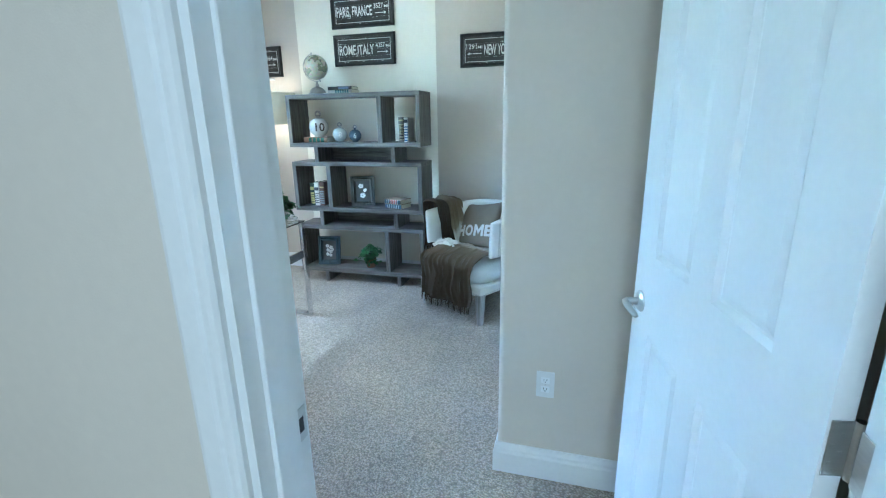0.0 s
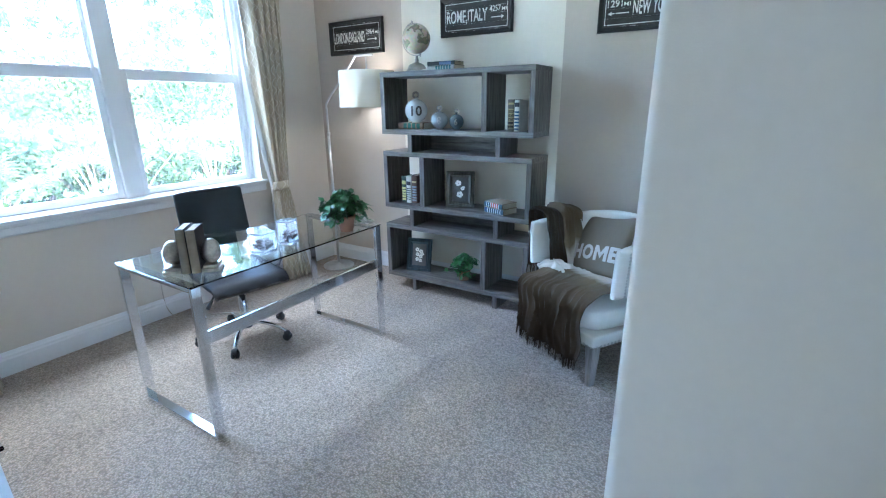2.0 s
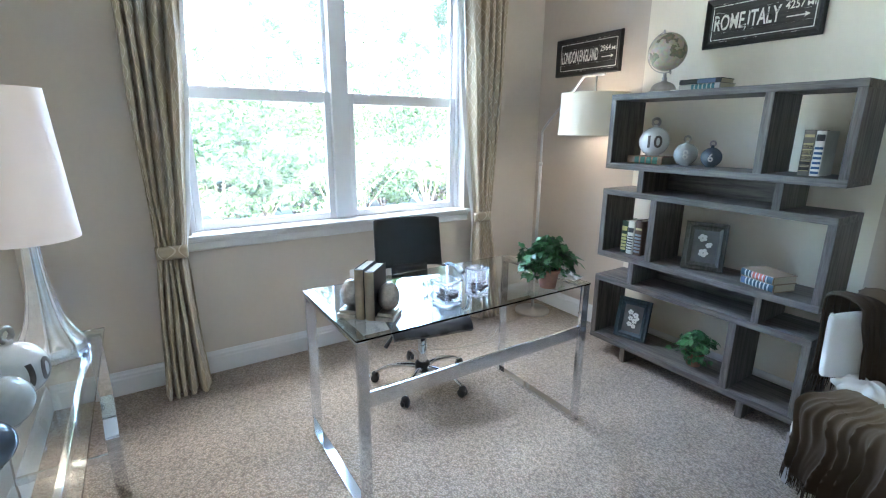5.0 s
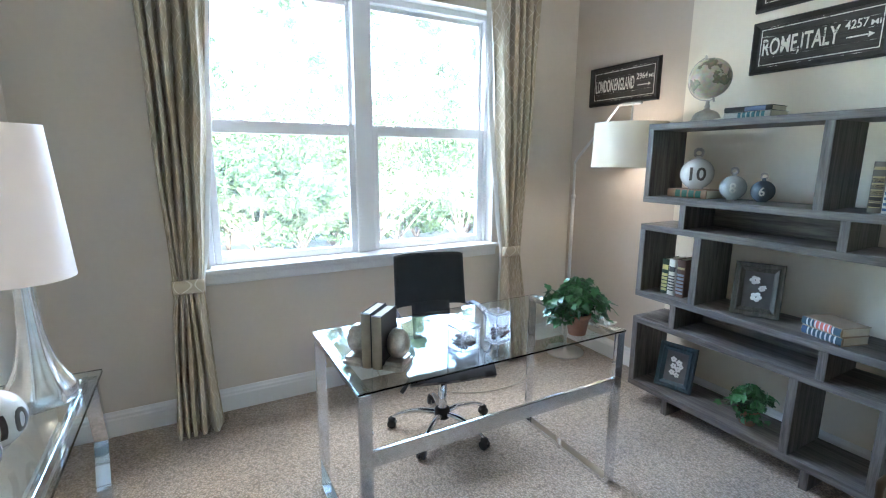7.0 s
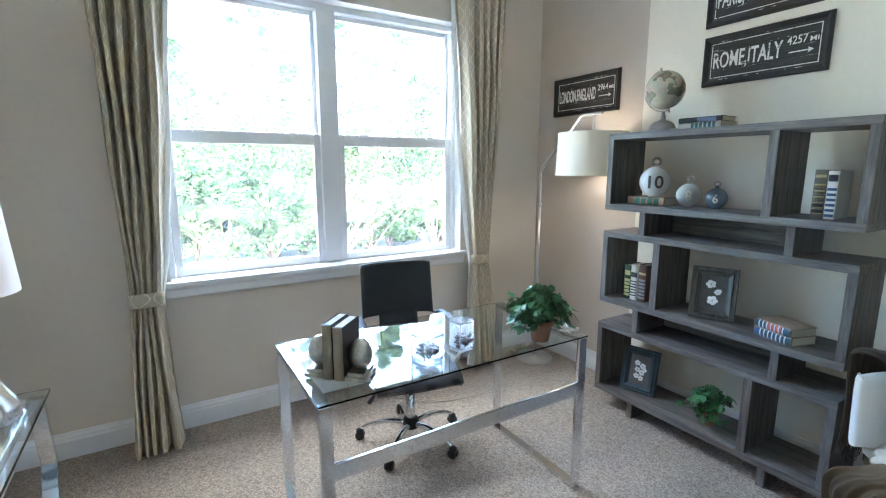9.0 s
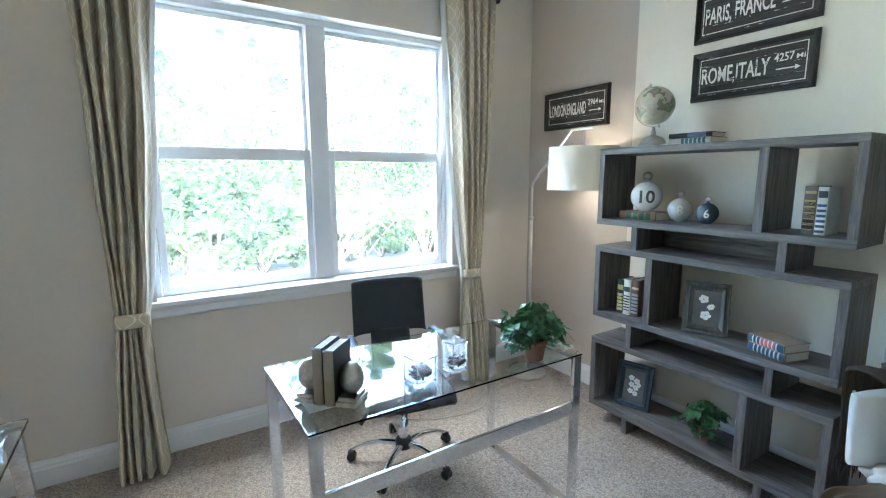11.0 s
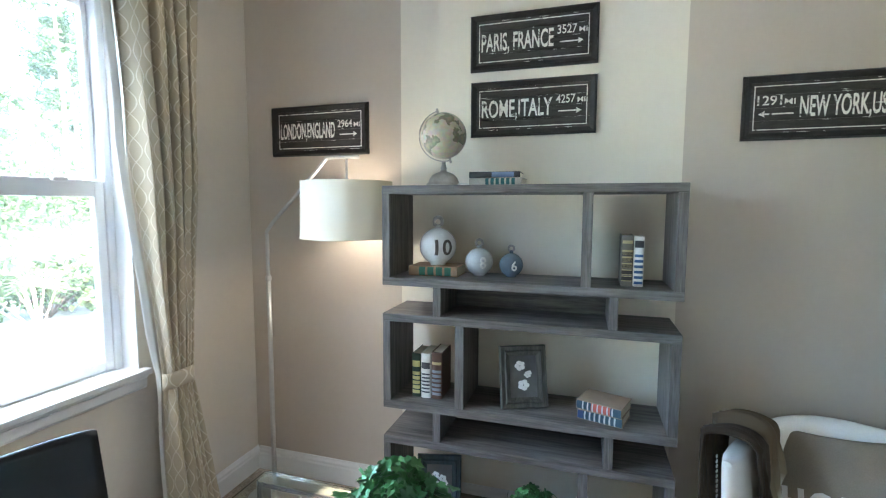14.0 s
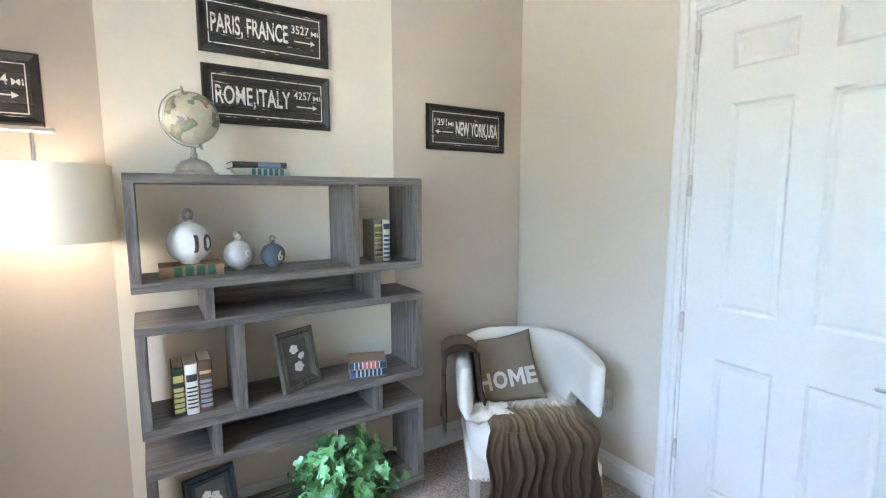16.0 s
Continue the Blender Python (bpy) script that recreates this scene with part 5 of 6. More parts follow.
def globe():
    g = thing("globe", (-2.287, 4.04, 1.715), "antique cream globe on a pewter stand on the bookcase", "globe", 8)
    part("base", lathe(bmesh.new(), [(0, 0), (0.080, 0), (0.082, 0.006), (0.078, 0.012), (0.072, 0.015), (0.070, 0.022), (0.064, 0.038), (0.052, 0.052), (0.034, 0.062), (0.018, 0.067), (0.012, 0.076), (0.015, 0.084), (0.010, 0.094), (0.009, 0.112), (0, 0.114)], 36), pewter, g, "turned pewter foot")
    R, zc = 0.104, 0.230
    ball = part("ball", lathe(bmesh.new(), [(R * math.sin(math.pi * k / 28), zc - R * math.cos(math.pi * k / 28)) if 0 < k < 28 else (0, zc + (-R if k == 0 else R)) for k in range(29)], 48), globe_mat(), g, "cream map sphere with olive continents")
    arc = [((R + 0.011) * math.cos(radians(q)), 0, zc + (R + 0.011) * math.sin(radians(q))) for q in range(105, 290, 6)]
    part("meridian", tube(bmesh.new(), arc, 0.0045, 8, 0.6), pewter, g, "pewter half ring")
    for e in (arc[0], arc[-1]):
        bm = bmesh.new()
        d = (Vector(e) - Vector((0, 0, zc))).normalized()
        tube(bm, [Vector(e) - d * 0.012, Vector(e) + d * 0.008, Vector(e) + d * 0.014], [0.005, 0.006, 0.002], 10)
        part("pivot", bm, pewter, g)
    return g


globe()


# ---- picture frames ----
def frame_wood(name, dark, light):
    return wood_mat(name, dark, light, 2, 1.4)


frame_olive, frame_teal = frame_wood("frame_olive", (0.035, 0.034, 0.026), (0.11, 0.105, 0.082)), frame_wood("frame_teal", (0.012, 0.025, 0.032), (0.035, 0.065, 0.078))
mount_grey = mat("mount_grey", (0.13, 0.125, 0.12), 0.8, var=0.1, var_scale=30)
petal_white = mat("petal_white", (0.78, 0.76, 0.72), 0.7, var=0.05, var_scale=60)
twig_dark = mat("twig_dark", (0.22, 0.19, 0.14), 0.8)


def picture_frame(m, w, h, wood, blooms, label):
    f = thing("picture_frame", (0, 0, 0), label, "picture frame", group="picture frames in the bookcase")
    bw, d = 0.046, 0.022
    ins = [(0, 0, d * 0.3), (0.004, 0, 0), (0.020, 0, 0.004), (0.026, 0, -0.002), (0.036, 0, 0.006), (bw, 0, 0.012), (bw, 0, d)]
    bm = bmesh.new()
    rings = []
    for i, _, y in [(0, 0, d)] + ins:
        rings.append([bm.verts.new((sx * (w / 2 - i), y, h / 2 + sz * (h / 2 - i))) for sx, sz in ((-1, -1), (1, -1), (1, 1), (-1, 1))])
    for a, b in zip(rings, rings[1:]):
        for i in range(4):
            bm.faces.new((a[i], a[(i + 1) % 4], b[(i + 1) % 4], b[i]))
    bmesh.ops.recalc_face_normals(bm, faces=bm.faces[:])
    part("moulding", bm, wood, f, smooth=False)
    part("mount", B(-w / 2 + 0.012, w / 2 - 0.012, 0.013, d - 0.002, 0.012, h - 0.012), mount_grey, f, "grey backing board", smooth=False)
    bm = prism(bmesh.new(), [(-0.03, 0.0), (0.03, 0.0), (0.02, h * 0.62), (-0.02, h * 0.62)], "y", d, d + 0.003)
    bmesh.ops.rotate(bm, verts=bm.verts[:], cent=(0, d, h * 0.62), matrix=Matrix.Rotation(radians(24), 3, "X"))
    part("easel_back", bm, black_plastic, f, "black easel leg", smooth=False)
    for bx, bz, br in blooms:
        bm = bmesh.new()
        for k in range(5):
            a = k * 2 * math.pi / 5 + bx * 40
            c = Vector((bx + br * 0.55 * math.cos(a), 0.010, bz + br * 0.55 * math.sin(a)))
            vs = [bm.verts.new(c + Vector((br * 0.5 * math.cos(q) * (1.0), -0.001 - 0.002 * math.cos(q), br * 0.42 * math.sin(q)))) for q in [2 * math.pi * j / 8 for j in range(8)]]
            ctr = bm.verts.new(c + Vector((0, -0.005, 0)))
            for j in range(8):
                bm.faces.new((ctr, vs[j], vs[(j + 1) % 8]))
        part("blossom", bm, petal_white, f, "white pressed blossom")
    bm = tube(bmesh.new(), [(blooms[0][0], 0.0115, blooms[0][1]), ((blooms[0][0] + blooms[-1][0]) / 2 + 0.01, 0.0115, (blooms[0][1] + blooms[-1][1]) / 2), (blooms[-1][0], 0.0115, blooms[-1][1])], 0.0012, 6)
    part("twig", bm, twig_dark, f)
    f.matrix_world = m
    return f


picture_frame(pose(-1.885, 3.985, S2 + 0.006, -13, 0, 24), 0.215, 0.275, frame_olive, [(-0.015, 0.185, 0.024), (0.018, 0.145, 0.016), (-0.002, 0.100, 0.026), (0.026, 0.152, 0.012)], "olive-grey wooden frame with white pressed flowers")
picture_frame(pose(-2.290, 3.985, S3 + 0.006, -13, 0, 14), 0.215, 0.275, frame_teal, [(-0.018, 0.18, 0.019), (0.016, 0.165, 0.020), (-0.014, 0.14, 0.018), (0.014, 0.125, 0.019), (-0.016, 0.10, 0.018), (0.012, 0.09, 0.017), (0.030, 0.145, 0.014)], "dark teal wooden frame with white pressed flowers")

# ---- plants ----
terracotta = mat("terracotta", (0.30, 0.15, 0.095), 0.85, var=0.15, var_scale=14, var2=0.08, var2_scale=90, bump=0.2, bump_scale=120)
soil = mat("soil", (0.03, 0.022, 0.016), 0.95, bump=0.8, bump_scale=120, bump_dist=0.006)


def ivy_mat(name, color):
    m = mat(name, color, 0.35, spec=0.5)
    nt = m.node_tree
    N, L = nt.nodes, nt.links
    g = N.new("ShaderNodeNewGeometry")
    mr = N.new("ShaderNodeMapRange")
    mr.inputs["To Min"].default_value, mr.inputs["To Max"].default_value = 0.45, 1.6
    L.new(g.outputs["Random Per Island"], mr.inputs["Value"])
    vm = N.new("ShaderNodeVectorMath")
    vm.operation = "SCALE"
    vm.inputs[0].default_value = color
    L.new(mr.outputs["Result"], vm.inputs["Scale"])
    L.new(vm.outputs["Vector"], N["Principled BSDF"].inputs["Base Color"])
    return m


ivy_green = ivy_mat("ivy_green", (0.055, 0.165, 0.055))
ivy_stem = mat("ivy_stem", (0.07, 0.09, 0.03), 0.7)


def ivy(at, pot_r, pot_h, spread, rise, n, leaf, label, seed):
    rs = random.Random(seed)
    p = thing("potted_ivy", at, label, "plant")
    part("pot", lathe(bmesh.new(), [(0, 0), (pot_r * 0.72, 0), (pot_r * 0.94, pot_h * 0.78), (pot_r * 1.06, pot_h * 0.78), (pot_r * 1.08, pot_h), (pot_r * 0.98, pot_h), (pot_r * 0.94, pot_h * 0.9), (0, pot_h * 0.9)], 32), terracotta, p, "terracotta pot")
    part("soil", lathe(bmesh.new(), [(pot_r * 0.95, pot_h * 0.905), (pot_r * 0.5, pot_h * 0.93), (0, pot_h * 0.94)], 20), soil, p)
    stems, leaves = bmesh.new(), bmesh.new()
    outline = [(0.0, -0.5), (0.30, -0.62), (0.56, -0.34), (0.40, -0.12), (0.62, 0.16), (0.26, 0.20), (0.0, 0.75), (-0.26, 0.20), (-0.62, 0.16), (-0.40, -0.12), (-0.56, -0.34), (-0.30, -0.62)]
    for k in range(n):
        a = rs.uniform(0, 2 * math.pi)
        reach = spread * rs.uniform(0.15, 1.0) ** 0.7
        top = pot_h + rise * rs.uniform(0.45, 1.0) * (1 - 0.35 * reach / spread)
        end = pot_h + rise * rs.uniform(-0.55, 0.75) * (reach / spread) if reach > spread * 0.55 else top
        end = max(end, 0.02)
        pts = smooth_path([(0.3 * pot_r * math.cos(a), 0.3 * pot_r * math.sin(a), pot_h * 0.9), (0.45 * reach * math.cos(a), 0.45 * reach * math.sin(a), top), (reach * math.cos(a + 0.2), reach * math.sin(a + 0.2), end)], 6)
        tube(stems, pts, 0.0016, 4)
        for q in range(3, len(pts)):
            for _ in range(2):
                c = pts[q] + Vector((rs.gauss(0, leaf * 0.35), rs.gauss(0, leaf * 0.35), rs.gauss(0, leaf * 0.25)))
                yaw, tl, rl = a + rs.gauss(0, 0.9) - math.pi / 2, rs.gauss(-0.5, 0.45), rs.gauss(0, 0.45)
                R = Euler((tl, rl, yaw)).to_matrix()
                s = leaf * rs.uniform(0.6, 1.15)
                mid = leaves.verts.new(c + R @ Vector((0, -0.05 * s, -0.10 * s)))
                vs = [leaves.verts.new(c + R @ Vector((x * s, y * s, 0.06 * s * abs(x) - 0.10 * s * max(0, y)))) for x, y in outline]
                for i in range(len(vs)):
                    leaves.faces.new((mid, vs[i], vs[(i + 1) % len(vs)]))
    part("stems", stems, ivy_stem, p)
    part("leaves", leaves, ivy_green, p, "glossy green ivy leaves", smooth=False)
    return p


ivy((-2.065, 2.950, DESK), 0.052, 0.095, 0.148, 0.135, 66, 0.036, "potted green ivy in a terracotta pot on the desk", 5)
ivy((-1.865, 4.02, S3), 0.050, 0.085, 0.112, 0.135, 34, 0.036, "small potted ivy in the bookcase's lowest box", 9)

# white coral piece beside the ivy
coral_white = mat("coral_white", (0.68, 0.64, 0.58), 0.8, var=0.12, var_scale=40, bump=0.5, bump_scale=90, bump_dist=0.004)
co = thing("coral", (-2.050, 3.118, DESK), "small branching white coral on the desk", "ornament")
rs = random.Random(4)
bm = bmesh.new()
for k in range(13):
    a, ln = rs.uniform(0, 6.28), rs.uniform(0.03, 0.065)
    e = Vector((math.cos(a) * ln, math.sin(a) * ln, rs.uniform(0.012, 0.045)))
    tube(bm, smooth_path([(0, 0, 0.012), tuple(e * 0.55 + Vector((0, 0, 0.008))), tuple(e)], 4), [0.009, 0.0085, 0.008, 0.0075, 0.007, 0.0065, 0.006, 0.005, 0.0035], 8)
part("branches", bm, coral_white, co)

# ---- bookends and books on the desk ----
DK = pose(-2.203, 2.090, DESK, 0, 0, -45)
c_spine = cloth("cover_sand", (0.33, 0.27, 0.19))
for dy, w, h in ((-0.021, 0.038, 0.206), (0.021, 0.040, 0.200)):
    bk = book(DK @ pose(0.075, dy, 0, 0, 0, 90), w, h, 0.145, c_black, [], "black cloth book with a sand spine standing on the desk", "books on the desk")
    bm = bmesh.new()
    sp = [(-w / 2 * 0.95 * math.cos(a), 0.004 - 0.0085 * math.sin(a)) for a in [math.pi * k / 8 for k in range(9)]]
    prism(bm, sp + [(x * 0.9, y + 0.002) for x, y in sp[::-1]], "z", 0.001, h - 0.001)
    part("spine", bm, c_spine, bk, "sand-coloured cloth spine", angle=50)
for sgn in (-1, 1):
    e = thing("bookend", (0, 0, 0), "silver egg bookend on a small square foot", "bookend", 0, "egg bookends")
    part("foot", B(-0.052, 0.062, -0.038, 0.038, 0.0, 0.016, 0.003, 2), antique_silver, e)
    part("step", B(-0.045, 0.052, -0.032, 0.032, 0.016, 0.030, 0.003, 2), antique_silver, e)
    prof = [(0.0, 0.028)] + [(0.043 * math.sin(math.pi * k / 22) * (1 + 0.10 * math.cos(math.pi * k / 22)), 0.028 + 0.058 - 0.058 * math.cos(math.pi * k / 22)) for k in range(1, 22)] + [(0, 0.144)]
    part("egg", lathe(bmesh.new(), prof, 32), antique_silver, e, "textured silver egg")
    e.matrix_world = DK @ pose(0.012, sgn * 0.080, 0)

# ---- acrylic boxes ----
pod_brown = mat("pod_brown", (0.07, 0.035, 0.022), 0.6, var=0.5, var_scale=70, bump=0.4, bump_scale=150)


def acrylic_box(x, y, w, h, fill, turn, label, seed):
    rs = random.Random(seed)
    a = thing("acrylic_box", (x, y, DESK), label, "box", turn, "acrylic boxes on the desk")
    t = 0.006
    hw = w / 2
    part("bottom", B(-hw, hw, -hw, hw, 0, 0.014, 0.001, 1), acrylic, a)
    for s in (-1, 1):
        part("wall", B(s * hw - (t if s > 0 else 0), s * hw + (t if s < 0 else 0), -hw, hw, 0.0145, h - 0.010, 0.0008, 1), acrylic, a)
        part("wall", B(-hw + t, hw - t, s * hw - (t if s > 0 else 0), s * hw + (t if s < 0 else 0), 0.0145, h - 0.010, 0.0008, 1), acrylic, a)
    part("lid", B(-hw - 0.002, hw + 0.002, -hw - 0.002, hw + 0.002, h - 0.0095, h, 0.001, 1), acrylic, a, "clear acrylic lid")
    bm = bmesh.new()
    for k in range(fill):
        r = rs.uniform(0.007, 0.012)
        c = Vector((rs.uniform(-1, 1) * (hw - t - r), rs.uniform(-1, 1) * (hw - t - r), 0.016 + r + rs.random() ** 1.6 * (h * 0.34)))
        pts = [c + Vector((rs.gauss(0, r), rs.gauss(0, r), rs.gauss(0, r * 0.5))) for _ in range(3)]
        tube(bm, pts, [r * 0.35, r * 0.6, r * 0.3], 6)
    for o in a.children:
        o.visible_shadow = False
    part("seed_pods", bm, pod_brown, a, "dried brown seed pods")
    return a


acrylic_box(-2.140, 2.417, 0.092, 0.108, 70, 8, "clear acrylic box of dried seed pods on the desk", 1)
acrylic_box(-2.158, 2.592, 0.075, 0.130, 40, 8, "taller clear acrylic box of dried pods on the desk", 2)

# ---- wall signs ----
sign_black = mat("sign_black", (0.022, 0.020, 0.019), 0.45, var=0.35, var_scale=10, var2=0.2, var2_scale=90, bump=0.2, bump_scale=60, bump_dist=0.001, rough_var=0.12)
sign_board = mat("sign_board", (0.040, 0.034, 0.030), 0.55, var=0.4, var_scale=14, var2=0.25, var2_scale=120, stretch=(1, 1, 6), bump=0.25, bump_scale=50)


def sign_paint_mat():
    m = mat("sign_paint", (0.62, 0.60, 0.54), 0.7, var=0.10, var_scale=30)
    nt = m.node_tree
    N, L = nt.nodes, nt.links
    b = N["Principled BSDF"]
    tc = N.new("ShaderNodeTexCoord")
    n = N.new("ShaderNodeTexNoise")
    n.inputs["Scale"].default_value, n.inputs["Detail"].default_value = 55.0, 5.0
    L.new(tc.outputs["Object"], n.inputs["Vector"])
    cr = N.new("ShaderNodeValToRGB")
    cr.color_ramp.elements[0].position, cr.color_ramp.elements[1].position = 0.33, 0.41
    cr.color_ramp.elements[0].color, cr.color_ramp.elements[1].color = (0.10, 0.09, 0.08, 1), (0.80, 0.78, 0.71, 1)
    L.new(n.outputs["Fac"], cr.inputs["Fac"])
    L.new(cr.outputs["Color"], b.inputs["Base Color"])
    return m


sign_paint = sign_paint_mat()


def sign(x0, x1, z0, z1, place, number, flip, label):
    s = thing("wall_sign", ((x0 + x1) / 2, NORTH, z0), label, "sign", group="city signs on the wall")
    W, H = x1 - x0, z1 - z0
    d = 0.026
    rings, bm = [], bmesh.new()
    for i, y in ((0, 0), (0, -0.012), (0.006, -d), (0.012, -d), (0.030, -0.013), (0.030, -0.006)):
        rings.append([bm.verts.new((sx * (W / 2 - i), y, H / 2 + sz * (H / 2 - i))) for sx, sz in ((-1, -1), (1, -1), (1, 1), (-1, 1))])
    for a, b in zip(rings, rings[1:]):
        for i in range(4):
            bm.faces.new((a[i], a[(i + 1) % 4], b[(i + 1) % 4], b[i]))
    bmesh.ops.recalc_face_normals(bm, faces=bm.faces[:])
    part("frame", bm, sign_black, s, "black bevelled wooden frame", smooth=False)
    n = 4
    ph = (H - 0.056) / n
    for k in range(n):
        part("plank", B(-W / 2 + 0.028, W / 2 - 0.028, -0.010, -0.002, 0.028 + k * ph + 0.0006, 0.028 + (k + 1) * ph - 0.0006, 0.0012, 1), sign_board, s)
    i, t, y = 0.042, 0.0042, -0.0108
    for bx in ((-W / 2 + i, W / 2 - i, i, i + t), (-W / 2 + i, W / 2 - i, H - i - t, H - i), (-W / 2 + i, -W / 2 + i + t, i + t, H - i - t), (W / 2 - i - t, W / 2 - i, i + t, H - i - t)):
        part("painted_line", B(bx[0], bx[1], y, y + 0.0012, bx[2], bx[3]), sign_paint, s, "worn cream border line", smooth=False)
    L0, L1 = -W / 2 + 0.055, W / 2 - 0.055
    zt0, zt1 = H * 0.335, H * 0.66
    span = (L1 - L0)
    if flip:
        px0, px1 = L0 + span * 0.32, L1
        nx0, nx1 = L0, L0 + span * 0.185
        mx0, mx1 = L0 + span * 0.205, L0 + span * 0.285
        ax0, ax1 = L0 + 0.005, L0 + span * 0.275
    else:
        px0, px1 = L0, L0 + span * 0.70
        nx0, nx1 = L0 + span * 0.735, L0 + span * 0.915
        mx0, mx1 = L0 + span * 0.935, L1 + 0.004
        ax0, ax1 = L0 + span * 0.76, L1 - 0.012
    lettering("city_name", place, px0, px1, zt0 - 0.012 * ("," in place), zt1, y, sign_paint, s, 0.0012, 0.016)
    lettering("distance", number, nx0, nx1, H * 0.54, H * 0.69, y, sign_paint, s, 0.0012, 0.010)
    lettering("unit", "MI", mx0, mx1, H * 0.545, H * 0.63, y, sign_paint, s, 0.0012, 0.010)
    zc = H * 0.405
    g = -1 if flip else 1
    tip, tail = (ax0, ax1) if flip else (ax1, ax0)
    bm = prism(bmesh.new(), [(tail, zc - 0.003), (tip - g * 0.022, zc - 0.003), (tip - g * 0.024, zc - 0.013), (tip, zc), (tip - g * 0.024, zc + 0.013), (tip - g * 0.022, zc + 0.003), (tail, zc + 0.003)], "y", y, y - 0.0012)
    part("arrow", bm, sign_paint, s, "worn cream arrow", smooth=False)
    rs = random.Random(place)
    bm = bmesh.new()
    for k in range(26):
        xx, zz = rs.uniform(-W / 2 + 0.035, W / 2 - 0.06), 0.028 + rs.choice((0.02, 1, 2, 3, 3.97)) * ph + rs.gauss(0, 0.002)
        ln, th = rs.uniform(0.008, 0.05), rs.uniform(0.0006, 0.0016)
        zz = min(max(zz, 0.032), H - 0.034)
        ln = min(ln, W / 2 - 0.032 - xx)
        vs = [bm.verts.new(q) for q in ((xx, -0.0112, zz), (xx + ln * 0.5, -0.0112, zz - th), (xx + ln, -0.0112, zz + rs.gauss(0, 0.0015)), (xx + ln * 0.4, -0.0112, zz + th))]
        bm.faces.new(vs)
    tagged(part("paint_chips", bm, sign_paint, s, "pale chips and scratches", smooth=False), kind="stuff")
    return s


sign(-2.218, -1.622, 1.967, 2.232, "ROME,ITALY", "4257", False, "black wooden sign reading ROME,ITALY 4257 MI with arrow")
sign(-2.222, -1.622, 2.282, 2.548, "PARIS, FRANCE", "3527", False, "black wooden sign reading PARIS, FRANCE 3527 MI with arrow")
sign(-3.384, -2.781, 1.903, 2.178, "LONDON,ENGLAND", "2964", False, "black wooden sign reading LONDON,ENGLAND 2964 MI with arrow")
sign(-1.034, -0.444, 1.905, 2.172, "NEW YORK,USA", "1291", True, "black wooden sign reading 1291 MI NEW YORK,USA with arrow")


# ---- power outlets ----
def outlet(m):
    o = thing("power_outlet", (0, 0, 0), "white duplex power outlet on the wall", "outlet", group="power outlets")
    part("plate", B(-0.036, 0.036, -0.006, 0.0, -0.058, 0.058, 0.003, 2), trim_white, o)
    for z in (-0.020, 0.020):
        bm = B(-0.017, 0.017, -0.0075, -0.004, z - 0.014, z + 0.014, 0.004, 2)
        f = part("socket_face", bm, vinyl_white, o)
        for x in (-0.006, 0.006):
            part("slot", B(x - 0.001, x + 0.001, -0.0079, -0.0072, z - 0.002, z + 0.007), black_plastic, o, "dark slot", smooth=False)
        part("slot", B(-0.002, 0.002, -0.0079, -0.0072, z - 0.009, z - 0.005), black_plastic, o, "dark ground slot", smooth=False)
    part("screw", lathe(bmesh.new(), [(0.003, 0), (0, 0.001)], 8), brushed_steel, o).matrix_local = pose(0, -0.006, 0, 90, 0, 0)
    o.matrix_world = m
    return o


outlet(pose(-0.092, CLOSET, 0.450, 0, 0, 0))
outlet(pose(EAST, 3.503, 0.462, 0, 0, -90))
outlet(pose(WEST, 2.568, 0.470, 0, 0, 90))

# lamp cord on the carpet
cord_mat = mat("cord_clear", (0.45, 0.40, 0.32), 0.4)
cd = thing("lamp_cord", (-2.9, 2.9, 0), "thin pale lamp cord lying on the carpet", "cord")
pts = smooth_path([(-0.31, 1.05, 0.006), (-0.25, 0.70, 0.006), (-0.10, 0.45, 0.006), (-0.15, 0.10, 0.006), (-0.40, -0.15, 0.006), (-0.63, -0.33, 0.02), (-0.668, -0.345, 0.40)], 8)
part("cable", tube(bmesh.new(), pts, 0.003, 6), cord_mat, cd)


# ---- outside the window ----
def leaf_mat(name, color, var=0.35):
    m = mat(name, color, 0.6, spec=0.25)
    nt = m.node_tree
    N, L = nt.nodes, nt.links
    b = N["Principled BSDF"]
    g = N.new("ShaderNodeNewGeometry")
    mr = N.new("ShaderNodeMapRange")
    mr.inputs["To Min"].default_value, mr.inputs["To Max"].default_value = 1 - var, 1 + var
    L.new(g.outputs["Random Per Island"], mr.inputs["Value"])
    vm = N.new("ShaderNodeVectorMath")
    vm.operation = "SCALE"
    vm.inputs[0].default_value = color
    L.new(mr.outputs["Result"], vm.inputs["Scale"])
    L.new(vm.outputs["Vector"], b.inputs["Base Color"])
    tl, mx = N.new("ShaderNodeBsdfTranslucent"), N.new("ShaderNodeMixShader")
    mx.inputs["Fac"].default_value = 0.4
    L.new(vm.outputs["Vector"], tl.inputs["Color"])
    L.new(b.outputs["BSDF"], mx.inputs[1])
    L.new(tl.outputs["BSDF"], mx.inputs[2])
    L.new(mx.outputs["Shader"], N["Material Output"].inputs["Surface"])
    return m


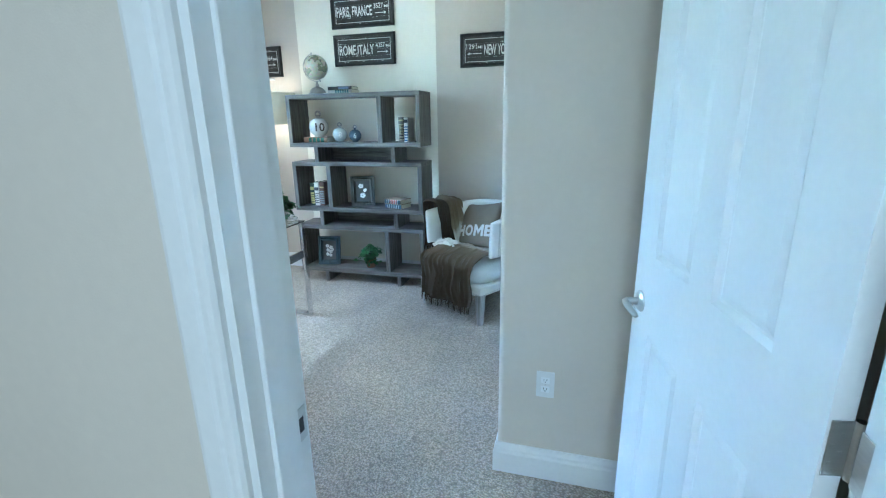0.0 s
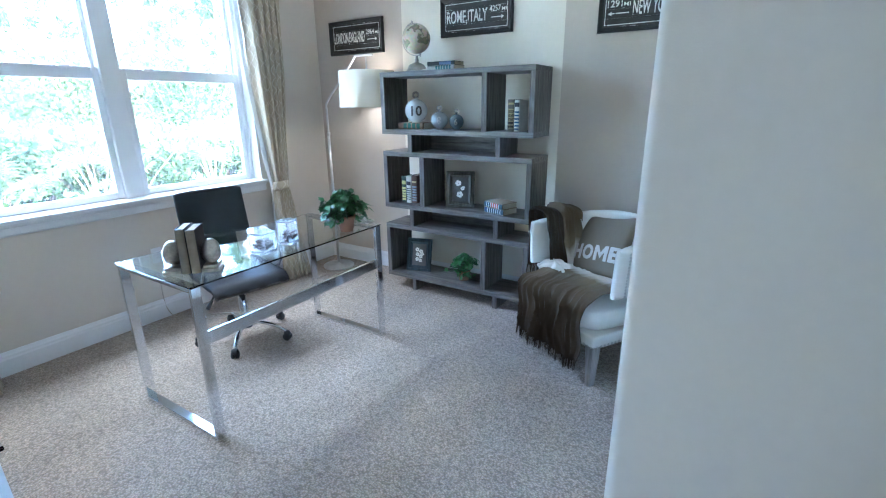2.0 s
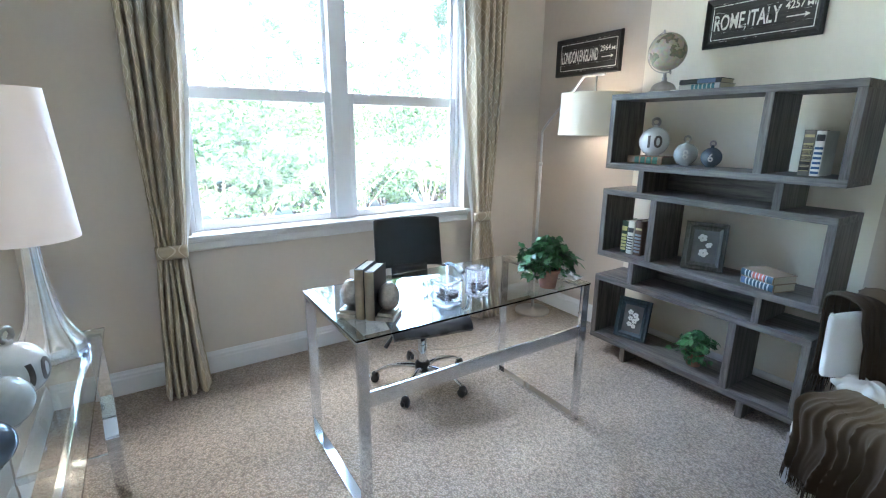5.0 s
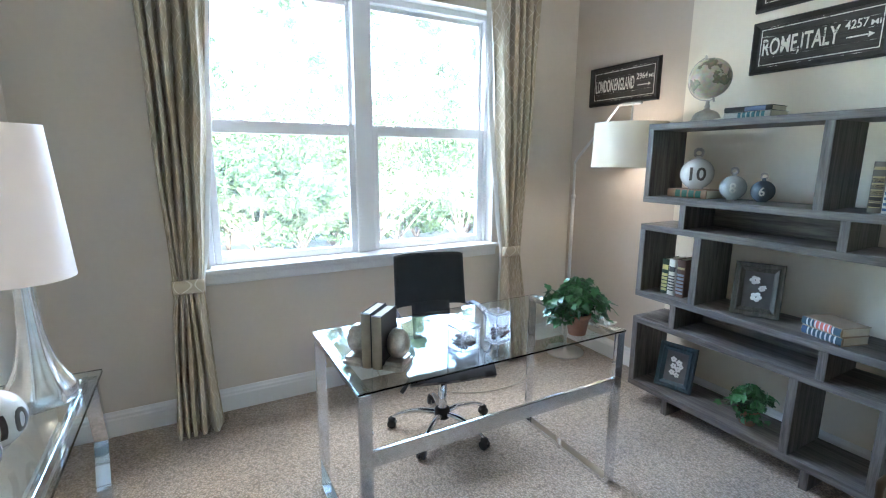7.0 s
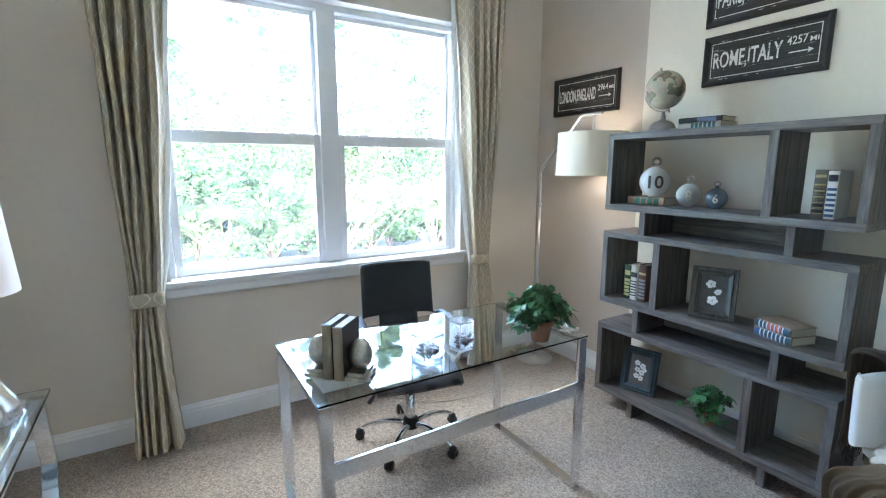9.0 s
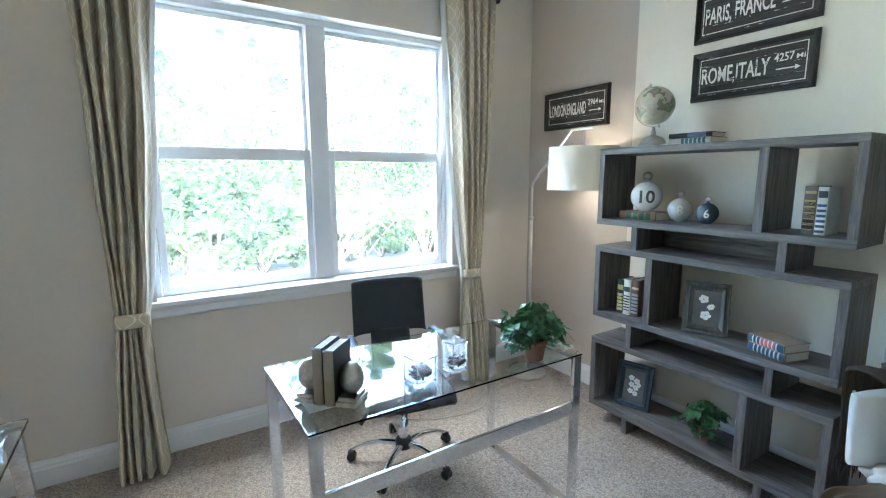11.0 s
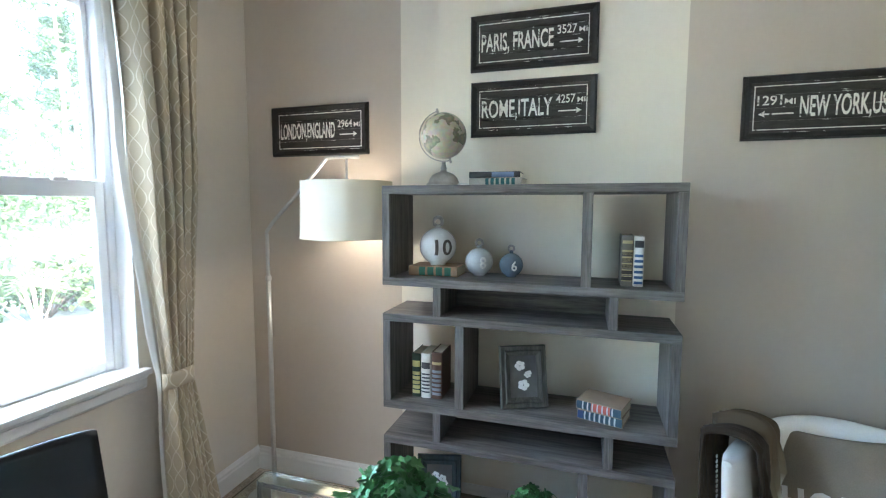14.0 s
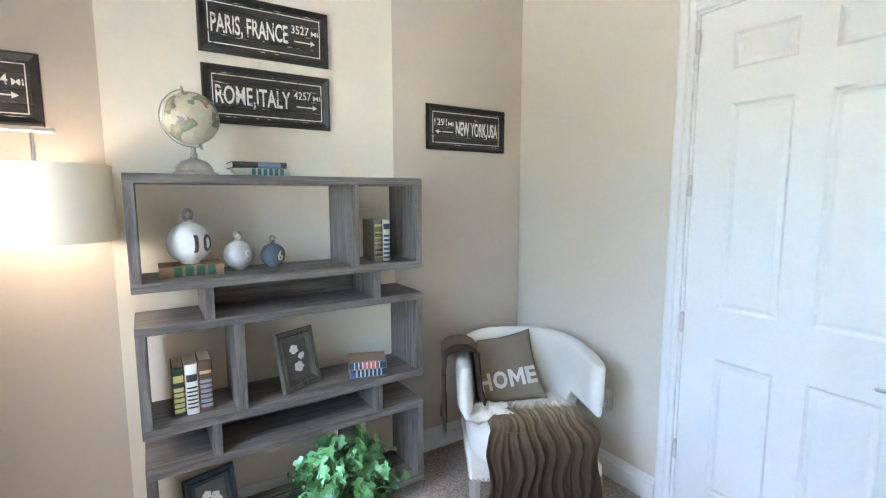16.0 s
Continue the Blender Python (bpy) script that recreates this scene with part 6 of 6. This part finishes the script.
leaf_green = leaf_mat("leaf_green", (0.055, 0.080, 0.030))
leaf_light = leaf_mat("leaf_light", (0.085, 0.108, 0.042))
leaf_pine = leaf_mat("leaf_pine", (0.050, 0.075, 0.030))
leaf_palm = leaf_mat("leaf_palm", (0.085, 0.105, 0.050), 0.25)
bark = mat("bark", (0.16, 0.11, 0.08), 0.9, var=0.3, var_scale=8, bump=0.8, bump_scale=30, bump_dist=0.02)
rng = np.random.default_rng(7)


def leaf_cloud(name, centres, radii, count, size, material, parent, long=1.8, rot=None):
    """Many small leaves scattered in clumps, denser at the clumps' surfaces."""
    c = np.array(centres)[rng.integers(0, len(centres), count)]
    d = rng.normal(size=(count, 3))
    d /= np.linalg.norm(d, axis=1)[:, None]
    rad = np.array(radii) * (0.55 + 0.5 * rng.random(count) ** 0.6)[:, None]
    p = c + d * rad
    a = rng.normal(size=(count, 3)) + d * 0.6
    a /= np.linalg.norm(a, axis=1)[:, None]
    b = np.cross(a, rng.normal(size=(count, 3)))
    b /= np.linalg.norm(b, axis=1)[:, None]
    s = size * (0.6 + 0.8 * rng.random(count))[:, None]
    v = np.stack((p - a * s * long * 0.5, p + b * s * 0.5, p + a * s * long * 0.5, p - b * s * 0.5), 1).reshape(-1, 3)
    me = bpy.data.meshes.new(name)
    me.from_pydata(v.tolist(), [], np.arange(count * 4).reshape(-1, 4).tolist())
    me.materials.append(material)
    ob = new(name, me)
    ob.parent = parent
    return ob


GZ = -0.25
structure("ground", B(-420, 420, -420, 420, GZ - 0.5, GZ), ground_sand, "pale sandy ground outside", "ground")


def bush(x, y, w, h, material, n=2600):
    b = thing("bush", (x, y, GZ), "dense green leafy bush outside the window", "bush", group="bushes outside")
    bm = bmesh.new()
    for k in range(7):
        a = k * 0.9
        tube(bm, smooth_path([(0, 0, 0), (0.12 * w * math.cos(a), 0.12 * w * math.sin(a), h * 0.3), (0.32 * w * math.cos(a), 0.32 * w * math.sin(a), h * 0.65)], 3), [0.03, 0.027, 0.024, 0.02, 0.016, 0.012, 0.008], 5)
    part("stem", bm, bark, b)
    cs = [(rng.normal() * w * 0.22, rng.normal() * w * 0.22, h * (0.25 + 0.55 * rng.random())) for _ in range(22)]
    leaf_cloud("crown", cs, (w * 0.17, w * 0.17, h * 0.17), n, 0.07, material, b)
    return b


def palmetto(x, y, h, seed):
    rs = random.Random(seed)
    p = thing("palmetto", (x, y, GZ), "green saw palmetto with fan-shaped fronds", "palm", group="palmettos outside")
    bm = bmesh.new()
    stems = bmesh.new()
    for k in range(13):
        a, lean = rs.uniform(0, 6.28), rs.uniform(0.15, 0.9)
        ln = h * rs.uniform(0.55, 0.95)
        tip = Vector((math.cos(a) * math.sin(lean) * ln, math.sin(a) * math.sin(lean) * ln, math.cos(lean) * ln))
        tube(stems, [(0, 0, 0), tip * 0.5 + Vector((0, 0, 0.04)), tip], [0.014, 0.011, 0.007], 4)
        d = tip.normalized()
        s = d.cross(Vector((0, 0, 1))).normalized()
        n = s.cross(d)
        R = rs.uniform(0.38, 0.55)
        for j in range(19):
            t = radians(-105 + 210 * j / 18)
            way = d * math.cos(t) + s * math.sin(t)
            e = tip + way * R * rs.uniform(0.85, 1.0) - n * 0.05 - Vector((0, 0, 0.10 * R))
            side = (s * math.cos(t) - d * math.sin(t)) * 0.014
            mid = tip + way * R * 0.5
            vs = [bm.verts.new(q) for q in (tip, mid + side, e, mid - side)]
            bm.faces.new(vs)
    part("stem", stems, bark, p)
    part("fronds", bm, leaf_palm, p, smooth=False)
    return p


def pine(x, y, h, seed):
    rs = random.Random(seed)
    t = thing("pine_tree", (x, y, GZ), "tall thin pine tree with sparse needle clumps", "tree", group="pines outside")
    bm = bmesh.new()
    tube(bm, smooth_path([(0, 0, 0), (rs.uniform(-.1, .1), rs.uniform(-.1, .1), h * 0.5), (rs.uniform(-.2, .2), rs.uniform(-.2, .2), h)], 5), [0.13 - 0.011 * k for k in range(11)], 8)
    cs = []
    for k in range(26):
        z = h * rs.uniform(0.22, 0.98)
        a, ln = rs.uniform(0, 6.28), (1.15 - z / h) * h * 0.20 + 0.3
        e = Vector((math.cos(a) * ln, math.sin(a) * ln, z + ln * 0.35))
        tube(bm, [(0, 0, z), (e.x * 0.5, e.y * 0.5, z + ln * 0.1), e], [0.03, 0.02, 0.008], 5)
        cs += [tuple(e), (e.x * 0.7, e.y * 0.7, z + ln * 0.22)]
    part("trunk", bm, bark, t)
    leaf_cloud("crown", cs, (0.30, 0.30, 0.24), 4200, 0.06, leaf_pine, t, 5.0)
    return t


for k in range(17):
    bush(-9.6 - 1.6 * rng.random(), -2.0 + 0.75 * k + 0.5 * rng.random(), 1.5 + 0.9 * rng.random(), 1.1 + 1.1 * rng.random(), leaf_green if k % 3 else leaf_light)
for k in range(14):
    bush(-13.0 - 3.0 * rng.random(), -6.0 + 1.5 * k + rng.random(), 2.8 + 1.4 * rng.random(), 2.8 + 1.9 * rng.random(), leaf_light if k % 3 else leaf_green, 4600)
for k in range(18):
    palmetto(-8.9 - 1.6 * rng.random(), -1.6 + 0.66 * k + 0.4 * rng.random(), 0.9 + 0.8 * rng.random(), k)
for k in range(22):
    pine(-15.0 - 14 * rng.random(), -12.0 + 1.6 * k + rng.random(), 9 + 6 * rng.random(), 100 + k)
woods = thing("woodland", (-34, 4, GZ), "bright green woodland behind the pines", "woods")
woods["kind"] = "stuff"
leaf_cloud("foliage", [(rng.normal() * 2, -26 + 3.2 * k, 1.2 + 2.2 * rng.random()) for k in range(18) for _ in range(3)], (2.4, 2.4, 2.2), 12000, 0.28, leaf_light, woods)
